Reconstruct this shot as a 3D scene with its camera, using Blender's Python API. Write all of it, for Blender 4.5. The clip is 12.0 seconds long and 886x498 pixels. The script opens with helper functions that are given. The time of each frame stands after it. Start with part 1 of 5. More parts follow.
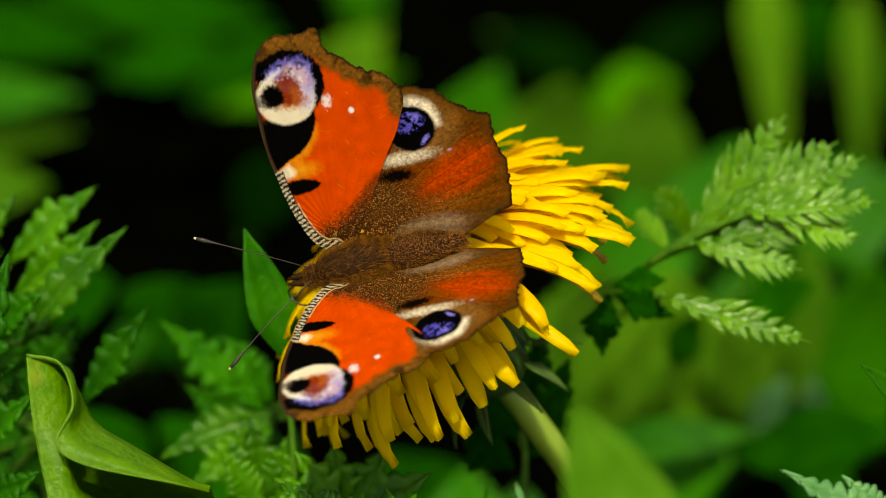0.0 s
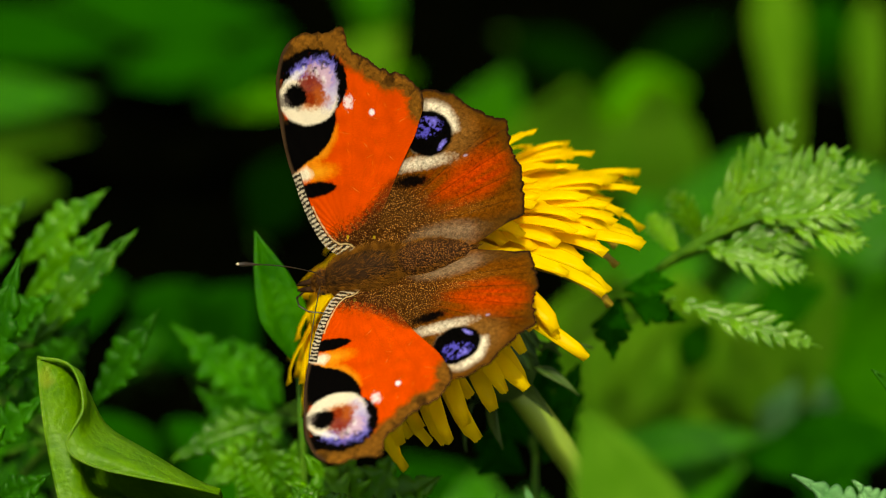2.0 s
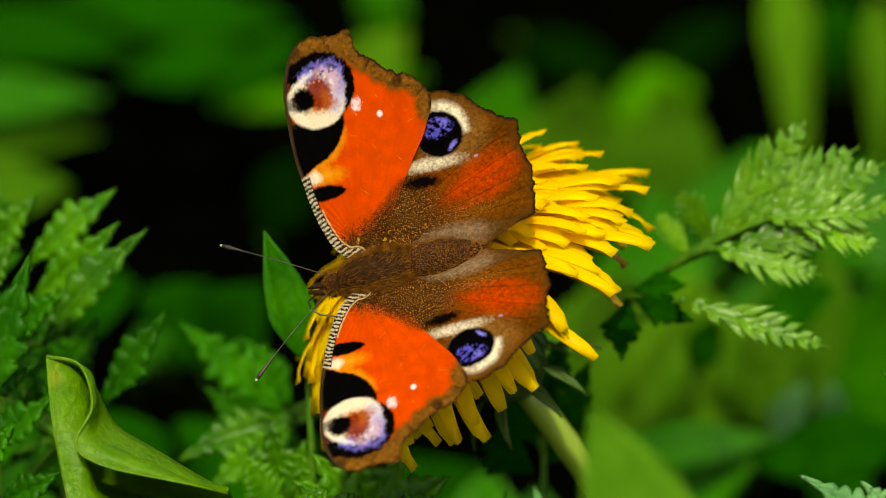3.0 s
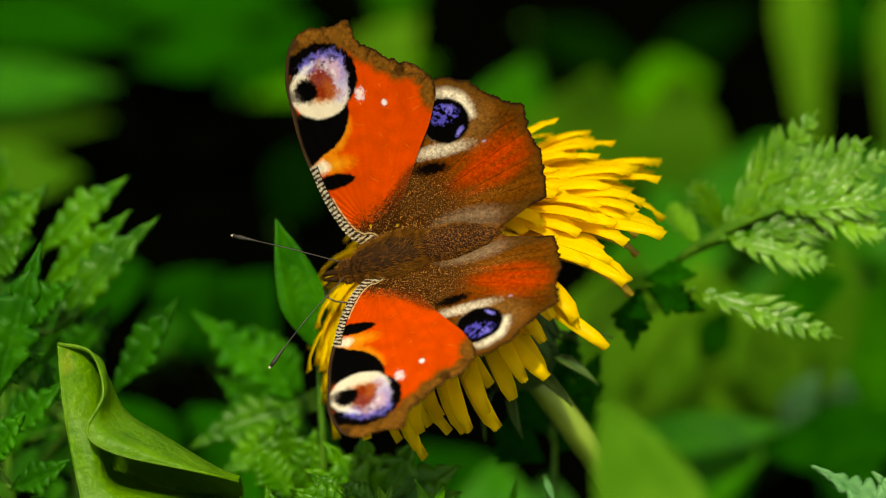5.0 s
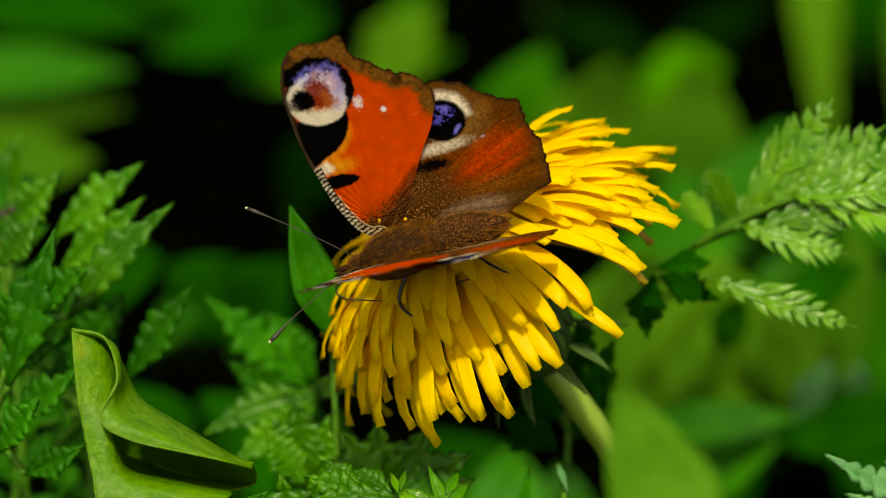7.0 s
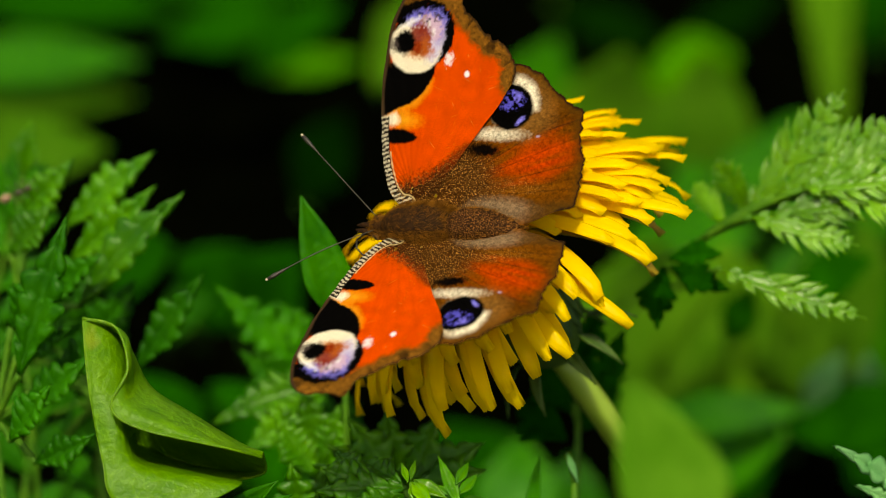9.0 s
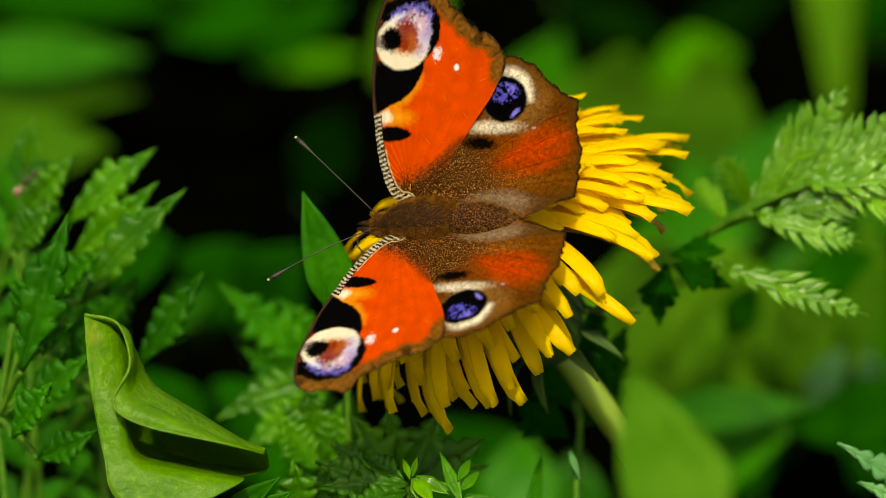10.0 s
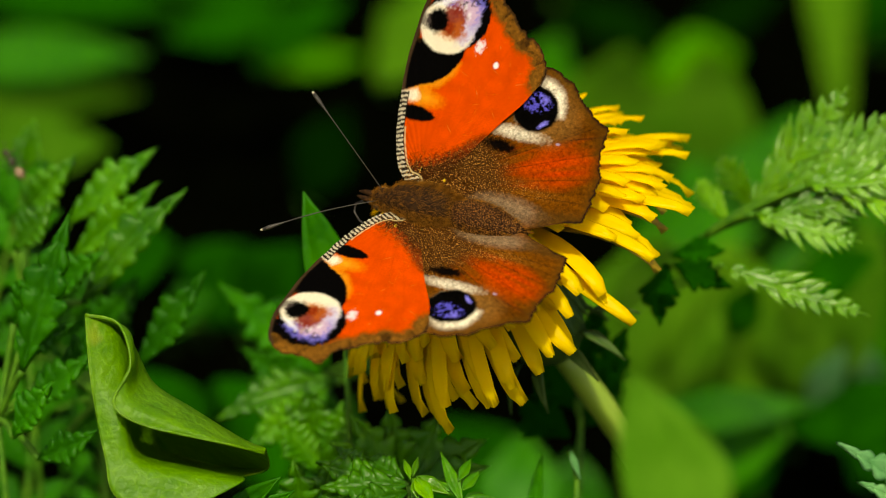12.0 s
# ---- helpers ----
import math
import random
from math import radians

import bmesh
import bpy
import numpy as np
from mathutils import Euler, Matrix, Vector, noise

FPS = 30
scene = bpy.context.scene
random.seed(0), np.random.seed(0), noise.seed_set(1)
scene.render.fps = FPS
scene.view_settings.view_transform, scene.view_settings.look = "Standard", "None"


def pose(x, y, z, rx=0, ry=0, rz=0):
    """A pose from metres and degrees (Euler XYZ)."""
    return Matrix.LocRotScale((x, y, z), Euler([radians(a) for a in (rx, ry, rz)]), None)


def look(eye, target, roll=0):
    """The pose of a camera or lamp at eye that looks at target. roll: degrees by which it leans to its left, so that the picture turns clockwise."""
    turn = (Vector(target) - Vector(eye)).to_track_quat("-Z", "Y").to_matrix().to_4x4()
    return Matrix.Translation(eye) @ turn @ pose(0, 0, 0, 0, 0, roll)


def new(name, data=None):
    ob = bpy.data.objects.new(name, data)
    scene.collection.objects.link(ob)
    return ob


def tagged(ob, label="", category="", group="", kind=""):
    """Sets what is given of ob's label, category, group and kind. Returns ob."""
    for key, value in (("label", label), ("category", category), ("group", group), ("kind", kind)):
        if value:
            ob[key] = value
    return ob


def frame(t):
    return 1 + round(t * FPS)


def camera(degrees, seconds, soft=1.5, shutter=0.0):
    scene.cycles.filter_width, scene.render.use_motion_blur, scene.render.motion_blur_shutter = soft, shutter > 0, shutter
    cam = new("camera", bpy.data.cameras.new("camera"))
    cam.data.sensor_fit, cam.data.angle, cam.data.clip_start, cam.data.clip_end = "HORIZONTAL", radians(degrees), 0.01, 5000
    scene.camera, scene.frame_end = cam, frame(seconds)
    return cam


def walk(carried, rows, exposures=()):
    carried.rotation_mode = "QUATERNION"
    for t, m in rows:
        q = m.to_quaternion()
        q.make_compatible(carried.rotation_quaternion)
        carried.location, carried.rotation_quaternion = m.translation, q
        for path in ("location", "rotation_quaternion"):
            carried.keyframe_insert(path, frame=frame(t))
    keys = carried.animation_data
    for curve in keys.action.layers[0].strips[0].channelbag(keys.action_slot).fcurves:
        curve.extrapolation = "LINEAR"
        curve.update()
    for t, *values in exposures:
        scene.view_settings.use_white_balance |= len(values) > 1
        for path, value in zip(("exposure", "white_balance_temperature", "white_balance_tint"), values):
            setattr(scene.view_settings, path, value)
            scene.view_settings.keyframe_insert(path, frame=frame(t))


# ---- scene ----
cam = camera(20, 12.0, soft=0.8)
cam.data.dof.use_dof = True
cam.data.dof.focus_distance = 0.328
cam.data.dof.aperture_fstop = 13.0
GROUND = -0.102
EYE = (0.0, -0.2703, 0.4393)
# seconds, degrees of tilt from straight down, degrees of pan to the left
PATH = (
    (0, 55.000, 0.000),
    (0.5, 55.040, 0.039),
    (1, 55.059, 0.099),
    (1.5, 55.059, 0.158),
    (2, 55.079, 0.296),
    (2.5, 55.079, 0.434),
    (3, 55.079, 0.552),
    (5, 54.822, 0.868),
    (5.5, 54.763, 0.967),
    (6, 54.684, 1.086),
    (6.5, 54.604, 1.184),
    (7, 54.535, 1.263),
    (9, 54.309, 1.559),
    (9.5, 54.269, 1.599),
    (10, 54.229, 1.618),
    (10.5, 54.210, 1.658),
    (11, 54.200, 1.658),
    (11.5, 54.210, 1.658),
    (12, 54.230, 1.637),
)
walk(cam, [(t, pose(*EYE, tilt, 0, pan)) for t, tilt, pan in PATH])

# ---------------------------------------------------------------- light
world = bpy.data.worlds.new("sky")
scene.world = world
world.use_nodes = True
SUN = Vector((-0.03, -0.40, 0.92)).normalized()
sky = world.node_tree.nodes.new("ShaderNodeTexSky")
sky.sky_type, sky.sun_disc = "NISHITA", False
sky.air_density, sky.dust_density, sky.ozone_density = 0.8, 4.0, 0.6
sky.sun_elevation = math.asin(SUN.z)
sky.sun_rotation = math.atan2(SUN.x, SUN.y)
backing = world.node_tree.nodes["Background"]
backing.inputs["Strength"].default_value = 0.15
world.node_tree.links.new(sky.outputs["Color"], backing.inputs["Color"])
sun = new("sun", bpy.data.lights.new("sun", "SUN"))
sun.data.energy, sun.data.angle, sun.data.color = 3.2, radians(1.2), (0.95, 0.95, 0.74)
sun.matrix_basis = look(SUN * 3, (0, 0, 0))
scene.view_settings.exposure = 0.30
scene.view_settings.use_white_balance = True
scene.view_settings.white_balance_temperature = 7900
scene.view_settings.white_balance_tint = 3


# ---------------------------------------------------------------- materials
def nodes_of(name, rough=0.6, spec=0.3):
    mat = bpy.data.materials.new(name)
    mat.use_nodes = True
    tree = mat.node_tree
    bsdf = tree.nodes["Principled BSDF"]
    bsdf.inputs["Roughness"].default_value = rough
    bsdf.inputs["Specular IOR Level"].default_value = spec
    return mat, tree, bsdf


def add(tree, kind, **sets):
    node = tree.nodes.new(kind)
    for key, value in sets.items():
        node.inputs[key].default_value = value
    return node


def ramp(tree, fac, stops):
    node = tree.nodes.new("ShaderNodeValToRGB")
    ends = node.color_ramp.elements
    while len(ends) < len(stops):
        ends.new(0.5)
    for e, (at, colour) in zip(ends, stops):
        e.position, e.color = at, (*colour, 1)
    tree.links.new(fac, node.inputs["Fac"])
    return node.outputs["Color"]


def mix(tree, fac, a, b, how="MIX"):
    node = tree.nodes.new("ShaderNodeMix")
    node.data_type, node.blend_type = "RGBA", how
    for socket, value in ((node.inputs[0], fac), (node.inputs[6], a), (node.inputs[7], b)):
        if isinstance(value, (int, float)):
            socket.default_value = value
        elif isinstance(value, tuple):
            socket.default_value = (*value, 1)
        else:
            tree.links.new(value, socket)
    return node.outputs[2]


def local_noise(tree, scale, detail=3.0, stretch=(1, 1, 1)):
    where = tree.nodes.new("ShaderNodeTexCoord")
    turn = add(tree, "ShaderNodeMapping", Scale=stretch)
    tree.links.new(where.outputs["Object"], turn.inputs["Vector"])
    node = add(tree, "ShaderNodeTexNoise", Scale=scale, Detail=detail)
    tree.links.new(turn.outputs["Vector"], node.inputs["Vector"])
    return node.outputs["Fac"]


def bump(tree, bsdf, height, strength, distance):
    node = add(tree, "ShaderNodeBump", Strength=strength, Distance=distance)
    tree.links.new(height, node.inputs["Height"])
    tree.links.new(node.outputs["Normal"], bsdf.inputs["Normal"])


def translucent(mat, tree, bsdf, colour, share):
    """Thin living tissue: part of the light passes through."""
    back = tree.nodes.new("ShaderNodeBsdfTranslucent")
    if isinstance(colour, tuple):
        back.inputs["Color"].default_value = (*colour, 1)
    else:
        tree.links.new(colour, back.inputs["Color"])
    both = add(tree, "ShaderNodeMixShader", Fac=share)
    tree.links.new(bsdf.outputs[0], both.inputs[1])
    tree.links.new(back.outputs[0], both.inputs[2])
    tree.links.new(both.outputs[0], tree.nodes["Material Output"].inputs["Surface"])


def leaf_material(name, dark, light, rough=0.5, share=0.3, grain=900.0, spec=0.16, veins=0.0):
    mat, tree, bsdf = nodes_of(name, rough, spec)
    tone = tree.nodes.new("ShaderNodeObjectInfo").outputs["Random"]
    blotch = local_noise(tree, 160.0, 4.0)
    fine = local_noise(tree, grain, 3.0)
    colour = ramp(tree, blotch, ((0.3, dark), (0.7, light)))
    colour = mix(tree, 0.35, colour, ramp(tree, fine, ((0.3, dark), (0.7, light))))
    shade = ramp(tree, tone, ((0.0, (0.55, 0.62, 0.6)), (0.6, (1.0, 1.0, 1.0)), (1.0, (1.35, 1.25, 1.2))))
    colour = mix(tree, 1.0, colour, shade, "MULTIPLY")
    if veins:
        where = tree.nodes.new("ShaderNodeTexCoord")
        net = add(tree, "ShaderNodeTexVoronoi", Scale=veins)
        net.feature = "DISTANCE_TO_EDGE"
        warp = add(tree, "ShaderNodeTexNoise", Scale=260.0, Detail=2.0)
        tree.links.new(where.outputs["Object"], warp.inputs["Vector"])
        shift = tree.nodes.new("ShaderNodeVectorMath")
        shift.operation = "MULTIPLY_ADD"
        shift.inputs[1].default_value = (0.004, 0.004, 0.004)
        tree.links.new(warp.outputs["Color"], shift.inputs[0])
        tree.links.new(where.outputs["Object"], shift.inputs[2])
        tree.links.new(shift.outputs[0], net.inputs["Vector"])
        line = ramp(tree, net.outputs["Distance"], ((0.0, (0.30, 0.30, 0.30)), (0.06, (0, 0, 0))))
        colour = mix(tree, line, colour, tuple(min(1, c * 1.6) for c in light))
        stain = ramp(tree, local_noise(tree, 130.0, 2.0), ((0.68, (0, 0, 0)), (0.76, (0.30, 0.30, 0.30))))
        colour = mix(tree, stain, colour, (0.36, 0.30, 0.02))
    tree.links.new(colour, bsdf.inputs["Base Color"])
    translucent(mat, tree, bsdf, mix(tree, 0.5, colour, tuple(min(1, c * 2.0) for c in light)), share)
    crease = local_noise(tree, 330.0, 3.0, (0.5, 1, 1))
    both = tree.nodes.new("ShaderNodeMath")
    both.operation = "ADD"
    tree.links.new(fine, both.inputs[0])
    tree.links.new(crease, both.inputs[1])
    bump(tree, bsdf, both.outputs[0], 0.5, 0.0006)
    return mat


def plain_material(name, dark, light, scale=600.0, rough=0.6, spec=0.3, stretch=(1, 1, 1), relief=0.3, depth=0.0002, low=0.3, high=0.7):
    mat, tree, bsdf = nodes_of(name, rough, spec)
    fine = local_noise(tree, scale, 4.0, stretch)
    tree.links.new(ramp(tree, fine, ((low, dark), (high, light))), bsdf.inputs["Base Color"])
    bump(tree, bsdf, fine, relief, depth)
    return mat


def petal_material():
    mat, tree, bsdf = nodes_of("petal", 0.5, 0.25)
    streak = local_noise(tree, 700.0, 3.0, (0.12, 1, 1))
    tone = tree.nodes.new("ShaderNodeObjectInfo").outputs["Random"]
    colour = ramp(tree, streak, ((0.3, (0.94, 0.68, 0.001)), (0.7, (0.97, 0.77, 0.002))))
    colour = mix(tree, tone, colour, (0.95, 0.70, 0.001))
    tree.links.new(colour, bsdf.inputs["Base Color"])
    translucent(mat, tree, bsdf, (0.97, 0.78, 0.001), 0.62)
    bump(tree, bsdf, streak, 0.12, 0.0002)
    return mat


def wing_material():
    """Scales: the painted pattern, broken up by fine grain, with golden hair-scales where the pattern says so."""
    mat, tree, bsdf = nodes_of("wing_scales", 0.9, 0.01)
    paint = tree.nodes.new("ShaderNodeAttribute")
    paint.attribute_name = "scales"
    hair = tree.nodes.new("ShaderNodeAttribute")
    hair.attribute_name = "gold"
    fine = local_noise(tree, 7000.0, 2.0)
    grit = local_noise(tree, 7000.0, 1.5)
    colour = mix(tree, 0.50, paint.outputs["Color"], mix(tree, 1.0, paint.outputs["Color"], ramp(tree, fine, ((0.3, (0.6, 0.6, 0.6)), (0.7, (1.3, 1.3, 1.3)))), "MULTIPLY"))
    spark = tree.nodes.new("ShaderNodeMath")
    spark.operation = "MULTIPLY"
    tree.links.new(hair.outputs["Fac"], spark.inputs[0])
    tree.links.new(ramp(tree, grit, ((0.59, (0, 0, 0)), (0.67, (1, 1, 1)))), spark.inputs[1])
    colour = mix(tree, spark.outputs[0], colour, (0.58, 0.28, 0.075))
    tree.links.new(colour, bsdf.inputs["Base Color"])
    translucent(mat, tree, bsdf, paint.outputs["Color"], 0.20)
    bump(tree, bsdf, fine, 0.25, 0.0001)
    return mat


def underside_material():
    mat, tree, bsdf = nodes_of("wing_underside", 0.85, 0.05)
    colour = ramp(tree, local_noise(tree, 1500.0, 4.0), ((0.3, (0.004, 0.003, 0.002)), (0.7, (0.025, 0.014, 0.006))))
    tree.links.new(colour, bsdf.inputs["Base Color"])
    translucent(mat, tree, bsdf, (0.90, 0.60, 0.20), 0.70)
    return mat


GRASS_GREEN = leaf_material("herb_leaf", (0.005, 0.085, 0.001), (0.034, 0.20, 0.002), rough=0.42, spec=0.12)
FERN_GREEN = leaf_material("fern_leaf", (0.008, 0.10, 0.001), (0.075, 0.25, 0.003), rough=0.36, spec=0.26)
# The fern green again, lightened as if sunlit; the sun is in the colour.
SUNNY_FERN = leaf_material("painted_sunlit_fern", (0.042, 0.18, 0.001), (0.16, 0.38, 0.006), rough=0.28, spec=0.42)
LIGHT_GREEN = leaf_material("light_leaf", (0.020, 0.15, 0.001), (0.080, 0.29, 0.003), spec=0.0)
# Duller, paler greens: the haze over blurred leaves is put into their colour.
HAZY_GREEN = leaf_material("hazed_leaf", (0.028, 0.11, 0.004), (0.065, 0.18, 0.012), spec=0.0)
HAZY_MEADOW = leaf_material("pale_hazed_meadow_leaf", (0.036, 0.145, 0.004), (0.10, 0.25, 0.014), spec=0.0)
# Leaf greens darkened to carry the shade low behind the flower in their colour.
DEEP_SHADE_GREEN = leaf_material("painted_deep_shade_leaf", (0.0005, 0.007, 0.0002), (0.002, 0.018, 0.0005), spec=0.0)
SHADED_GREEN = leaf_material("painted_shade_leaf", (0.002, 0.045, 0.001), (0.010, 0.10, 0.002), spec=0.0)
FRESH_GREEN = leaf_material("fresh_leaf", (0.07, 0.20, 0.002), (0.17, 0.34, 0.008), rough=0.35, spec=0.3)
CURLED_GREEN = leaf_material("veined_leaf", (0.038, 0.14, 0.001), (0.10, 0.235, 0.003), rough=0.45, spec=0.20, veins=420.0)
PALE_GREEN = leaf_material("pale_leaf", (0.05, 0.20, 0.05), (0.16, 0.36, 0.14))
STEM_GREEN = plain_material("stem", (0.11, 0.20, 0.010), (0.22, 0.32, 0.035), 300.0, 0.4, 0.4, (1, 1, 0.15))
STALK = plain_material("leaf_stalk", (0.025, 0.10, 0.004), (0.07, 0.18, 0.008), 400.0, 0.6, 0.15)
BRACT = plain_material("bract", (0.012, 0.045, 0.004), (0.05, 0.10, 0.008), 300.0)
DRY = plain_material("dry_bract", (0.16, 0.10, 0.006), (0.38, 0.26, 0.012), 400.0)
PETAL = petal_material()
WING = wing_material()
UNDERSIDE = underside_material()
FUR = plain_material("brown_fur", (0.006, 0.0022, 0.0005), (0.035, 0.013, 0.002), 2500.0, 0.8, 0.1)
SPECKLED = plain_material("speckled_abdomen", (0.012, 0.004, 0.001), (0.32, 0.13, 0.035), 7000.0, 0.8, 0.05, low=0.54, high=0.67)
HAIR = plain_material("golden_hair", (0.06, 0.020, 0.001), (0.30, 0.12, 0.012), 900.0, 0.7, 0.1)
CHITIN = plain_material("dark_chitin", (0.008, 0.005, 0.004), (0.03, 0.018, 0.012), 3000.0, 0.35, 0.5)
ANTENNA = plain_material("antenna_shaft", (0.003, 0.0025, 0.002), (0.045, 0.034, 0.024), 4000.0, 0.5, 0.4)
CLUB_TIP = plain_material("antenna_tip", (0.45, 0.36, 0.22), (0.65, 0.55, 0.38), 3000.0, 0.5)
# Soil far below its own tone: the herbs' deep shade is in the colour.
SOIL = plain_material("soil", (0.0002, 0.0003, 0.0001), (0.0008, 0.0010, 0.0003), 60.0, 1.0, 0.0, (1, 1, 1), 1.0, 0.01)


# ---------------------------------------------------------------- building blocks
def mesh_of(name, verts, faces, smooth=True):
    me = bpy.data.meshes.new(name)
    me.from_pydata([tuple(v) for v in verts], [], faces)
    if smooth:
        me.polygons.foreach_set("use_smooth", [True] * len(me.polygons))
    me.update()
    return me


def part(name, me, material, parent=None, label="", m=None):
    """One mesh object, a part of parent where one is given."""
    if material is not None and not me.materials:
        me.materials.append(material)
    ob = new(name, me)
    if parent is not None:
        ob.parent = parent
    if m is not None:
        ob.matrix_basis = m
    return tagged(ob, label)


def empty(name, m, label, category, group="", kind=""):
    ob = new(name)
    ob.empty_display_size = 0.005
    ob.matrix_basis = m
    return tagged(ob, label, category, group, kind)


def basis(origin, along, normal):
    """A pose whose x runs along, and whose z lies as near to normal as can be."""
    x = Vector(along).normalized()
    y = Vector(normal).cross(x).normalized()
    z = x.cross(y)
    m = Matrix((x, y, z)).transposed().to_4x4()
    m.translation = origin
    return m


def tube(points, radii, sides=8, close=True):
    """A round sweep along points."""
    points = [Vector(p) for p in points]
    verts, faces = [], []
    side = None
    for i, p in enumerate(points):
        d = (points[min(i + 1, len(points) - 1)] - points[max(i - 1, 0)]).normalized()
        if side is None:
            side = d.orthogonal().normalized()
        side = (side - d * side.dot(d)).normalized()
        up = d.cross(side)
        for k in range(sides):
            a = 2 * math.pi * k / sides
            verts.append(p + (side * math.cos(a) + up * math.sin(a)) * radii[i])
    for i in range(len(points) - 1):
        for k in range(sides):
            a, b = i * sides + k, i * sides + (k + 1) % sides
            faces.append((a, b, b + sides, a + sides))
    if close:
        faces.append(tuple(range(sides))[::-1])
        faces.append(tuple(range(len(verts) - sides, len(verts))))
    return verts, faces


def glide(a, b, c, d, n):
    """Points of a cubic from a to d with handles b and c."""
    a, b, c, d = (Vector(p) for p in (a, b, c, d))
    return [a * (1 - s) ** 3 + b * 3 * s * (1 - s) ** 2 + c * 3 * s * s * (1 - s) + d * s ** 3 for s in (i / n for i in range(n + 1))]


def sheet(rows, thick):
    """A closed thin body from a grid of points: the grid and its copy, thick below it along the normals, joined round the rim."""
    g = np.array(rows, dtype=float)
    nr, nc = g.shape[:2]
    du, dv = np.gradient(g, axis=0), np.gradient(g, axis=1)
    nn = np.cross(du, dv)
    nn /= np.linalg.norm(nn, axis=2, keepdims=True) + 1e-12
    low = g - nn * thick
    verts = np.concatenate([g.reshape(-1, 3), low.reshape(-1, 3)])
    off = nr * nc
    faces = []
    for i in range(nr - 1):
        for j in range(nc - 1):
            a = i * nc + j
            faces.append((a, a + nc, a + nc + 1, a + 1))
            faces.append((off + a, off + a + 1, off + a + nc + 1, off + a + nc))
    rim = [j for j in range(nc)] + [i * nc + nc - 1 for i in range(1, nr)] + [(nr - 1) * nc + j for j in range(nc - 2, -1, -1)] + [i * nc for i in range(nr - 2, 0, -1)]
    for a, b in zip(rim, rim[1:] + rim[:1]):
        faces.append((a, b, off + b, off + a))
    return verts, faces


def blade(length, width, fold=0.2, droop=0.15, widest=0.4, rows=12, thick=0.00025, wave=0.0, seed=0):
    """A leaf or leaflet along x, folded along the midrib, drooping towards the tip."""
    grid = []
    for i in range(rows + 1):
        s = i / rows
        w = (s / widest) ** 0.75 if s < widest else max(0.0, 1 - ((s - widest) / (1 - widest)) ** 1.7)
        half = max(0.5 * width * w, width * 0.02)
        lift = -droop * length * s * s + wave * width * math.sin(7 * s + seed)
        grid.append([(length * s, half * c, lift + fold * half * abs(c) - (0.04 * width if c == 0 else 0)) for c in (-1, -0.5, 0, 0.5, 1)])
    return sheet(grid, -thick)


def lobed(length, width, lobes, depth=0.5, fold=0.2, droop=0.15, widest=0.38, thick=0.00022, seed=0):
    """A leaflet along x, cut into rounded lobes that point to the tip; each lobe is a small cushion with a groove beside it."""
    rnd = random.Random(seed)
    per, cols = 6, 4
    n = lobes * per
    sizes = [[rnd.uniform(0.82, 1.12) for _ in range(lobes + 1)] for _ in (0, 1)]
    puff = [[rnd.uniform(0.5, 1.4) for _ in range(lobes + 1)] for _ in (0, 1)]
    sway = rnd.uniform(-0.06, 0.06)
    grid = []
    for i in range(n + 1):
        s = i / n
        env = (s / widest) ** 0.6 if s < widest else max(0.0, 1 - ((s - widest) / (1 - widest)) ** 1.6)
        k, phase = min(i // per, lobes - 1), (i % per) / per
        swell = math.sin(math.pi * phase) ** 0.7 if 0 < phase < 1 else 0.0
        row = []
        for c in range(-cols, cols + 1):
            e, side = abs(c) / cols, 0 if c < 0 else 1
            half = max(0.5 * width * env * sizes[side][k] * (1 - depth + depth * swell), width * 0.03)
            ahead = 0.75 * half * e + 0.30 * length / lobes * e * swell
            z = fold * half * e - droop * length * s * s - 0.05 * width * (1 - min(1, 3 * e))
            z += width * 0.085 * 0.6 * puff[side][k] * swell * math.sin(math.pi * min(1, e * 1.05)) - 0.06 * width * e ** 3
            row.append((min(length * s * (1 - 0.10 * e) + ahead * (1 - s), length * 1.0), half * (1 if c > 0 else -1) * e + sway * length * s * (1 - s) * 4, z))
        grid.append(row)
    return sheet(grid, -thick)


def feather(length, width, lobes=8, seed=0):
    """A leaflet cut into narrow, forward-pointing glossy lobes on both sides of a slim midrib blade, one mesh."""
    rnd = random.Random(seed)
    verts, faces = [], []

    def put(v, f, m):
        k = len(verts)
        verts.extend(tuple(m @ Vector(p)) for p in v)
        faces.extend(tuple(k + i for i in q) for q in f)
    put(*blade(length, width * 0.36, fold=0.3, droop=0.08, widest=0.3, rows=14), Matrix())
    for i in range(lobes):
        s = 0.05 + 0.92 * i / lobes
        half = 0.5 * width * ((s / 0.3) ** 0.5 if s < 0.3 else 1 - ((s - 0.3) / 0.7) ** 1.6)
        for way in (1, -1):
            a = radians(rnd.uniform(32, 42))
            v, f = blade(max(half, width * 0.12) / math.sin(a) * rnd.uniform(0.92, 1.08), length / lobes * 0.60, fold=0.35, droop=0.10, widest=0.45, rows=7)
            m = Matrix.Translation((length * s, 0, -0.08 * length * s * s)) @ Matrix.Rotation(way * a, 4, "Z") @ Matrix.Rotation(rnd.uniform(-0.25, 0.05), 4, "Y") @ Matrix.Rotation(rnd.uniform(-0.2, 0.2), 4, "X")
            put(v, f, m)
    return verts, faces


def foot_of(p, dx=0.0, dy=0.0):
    return Vector((p[0] + dx, p[1] + dy, GROUND))



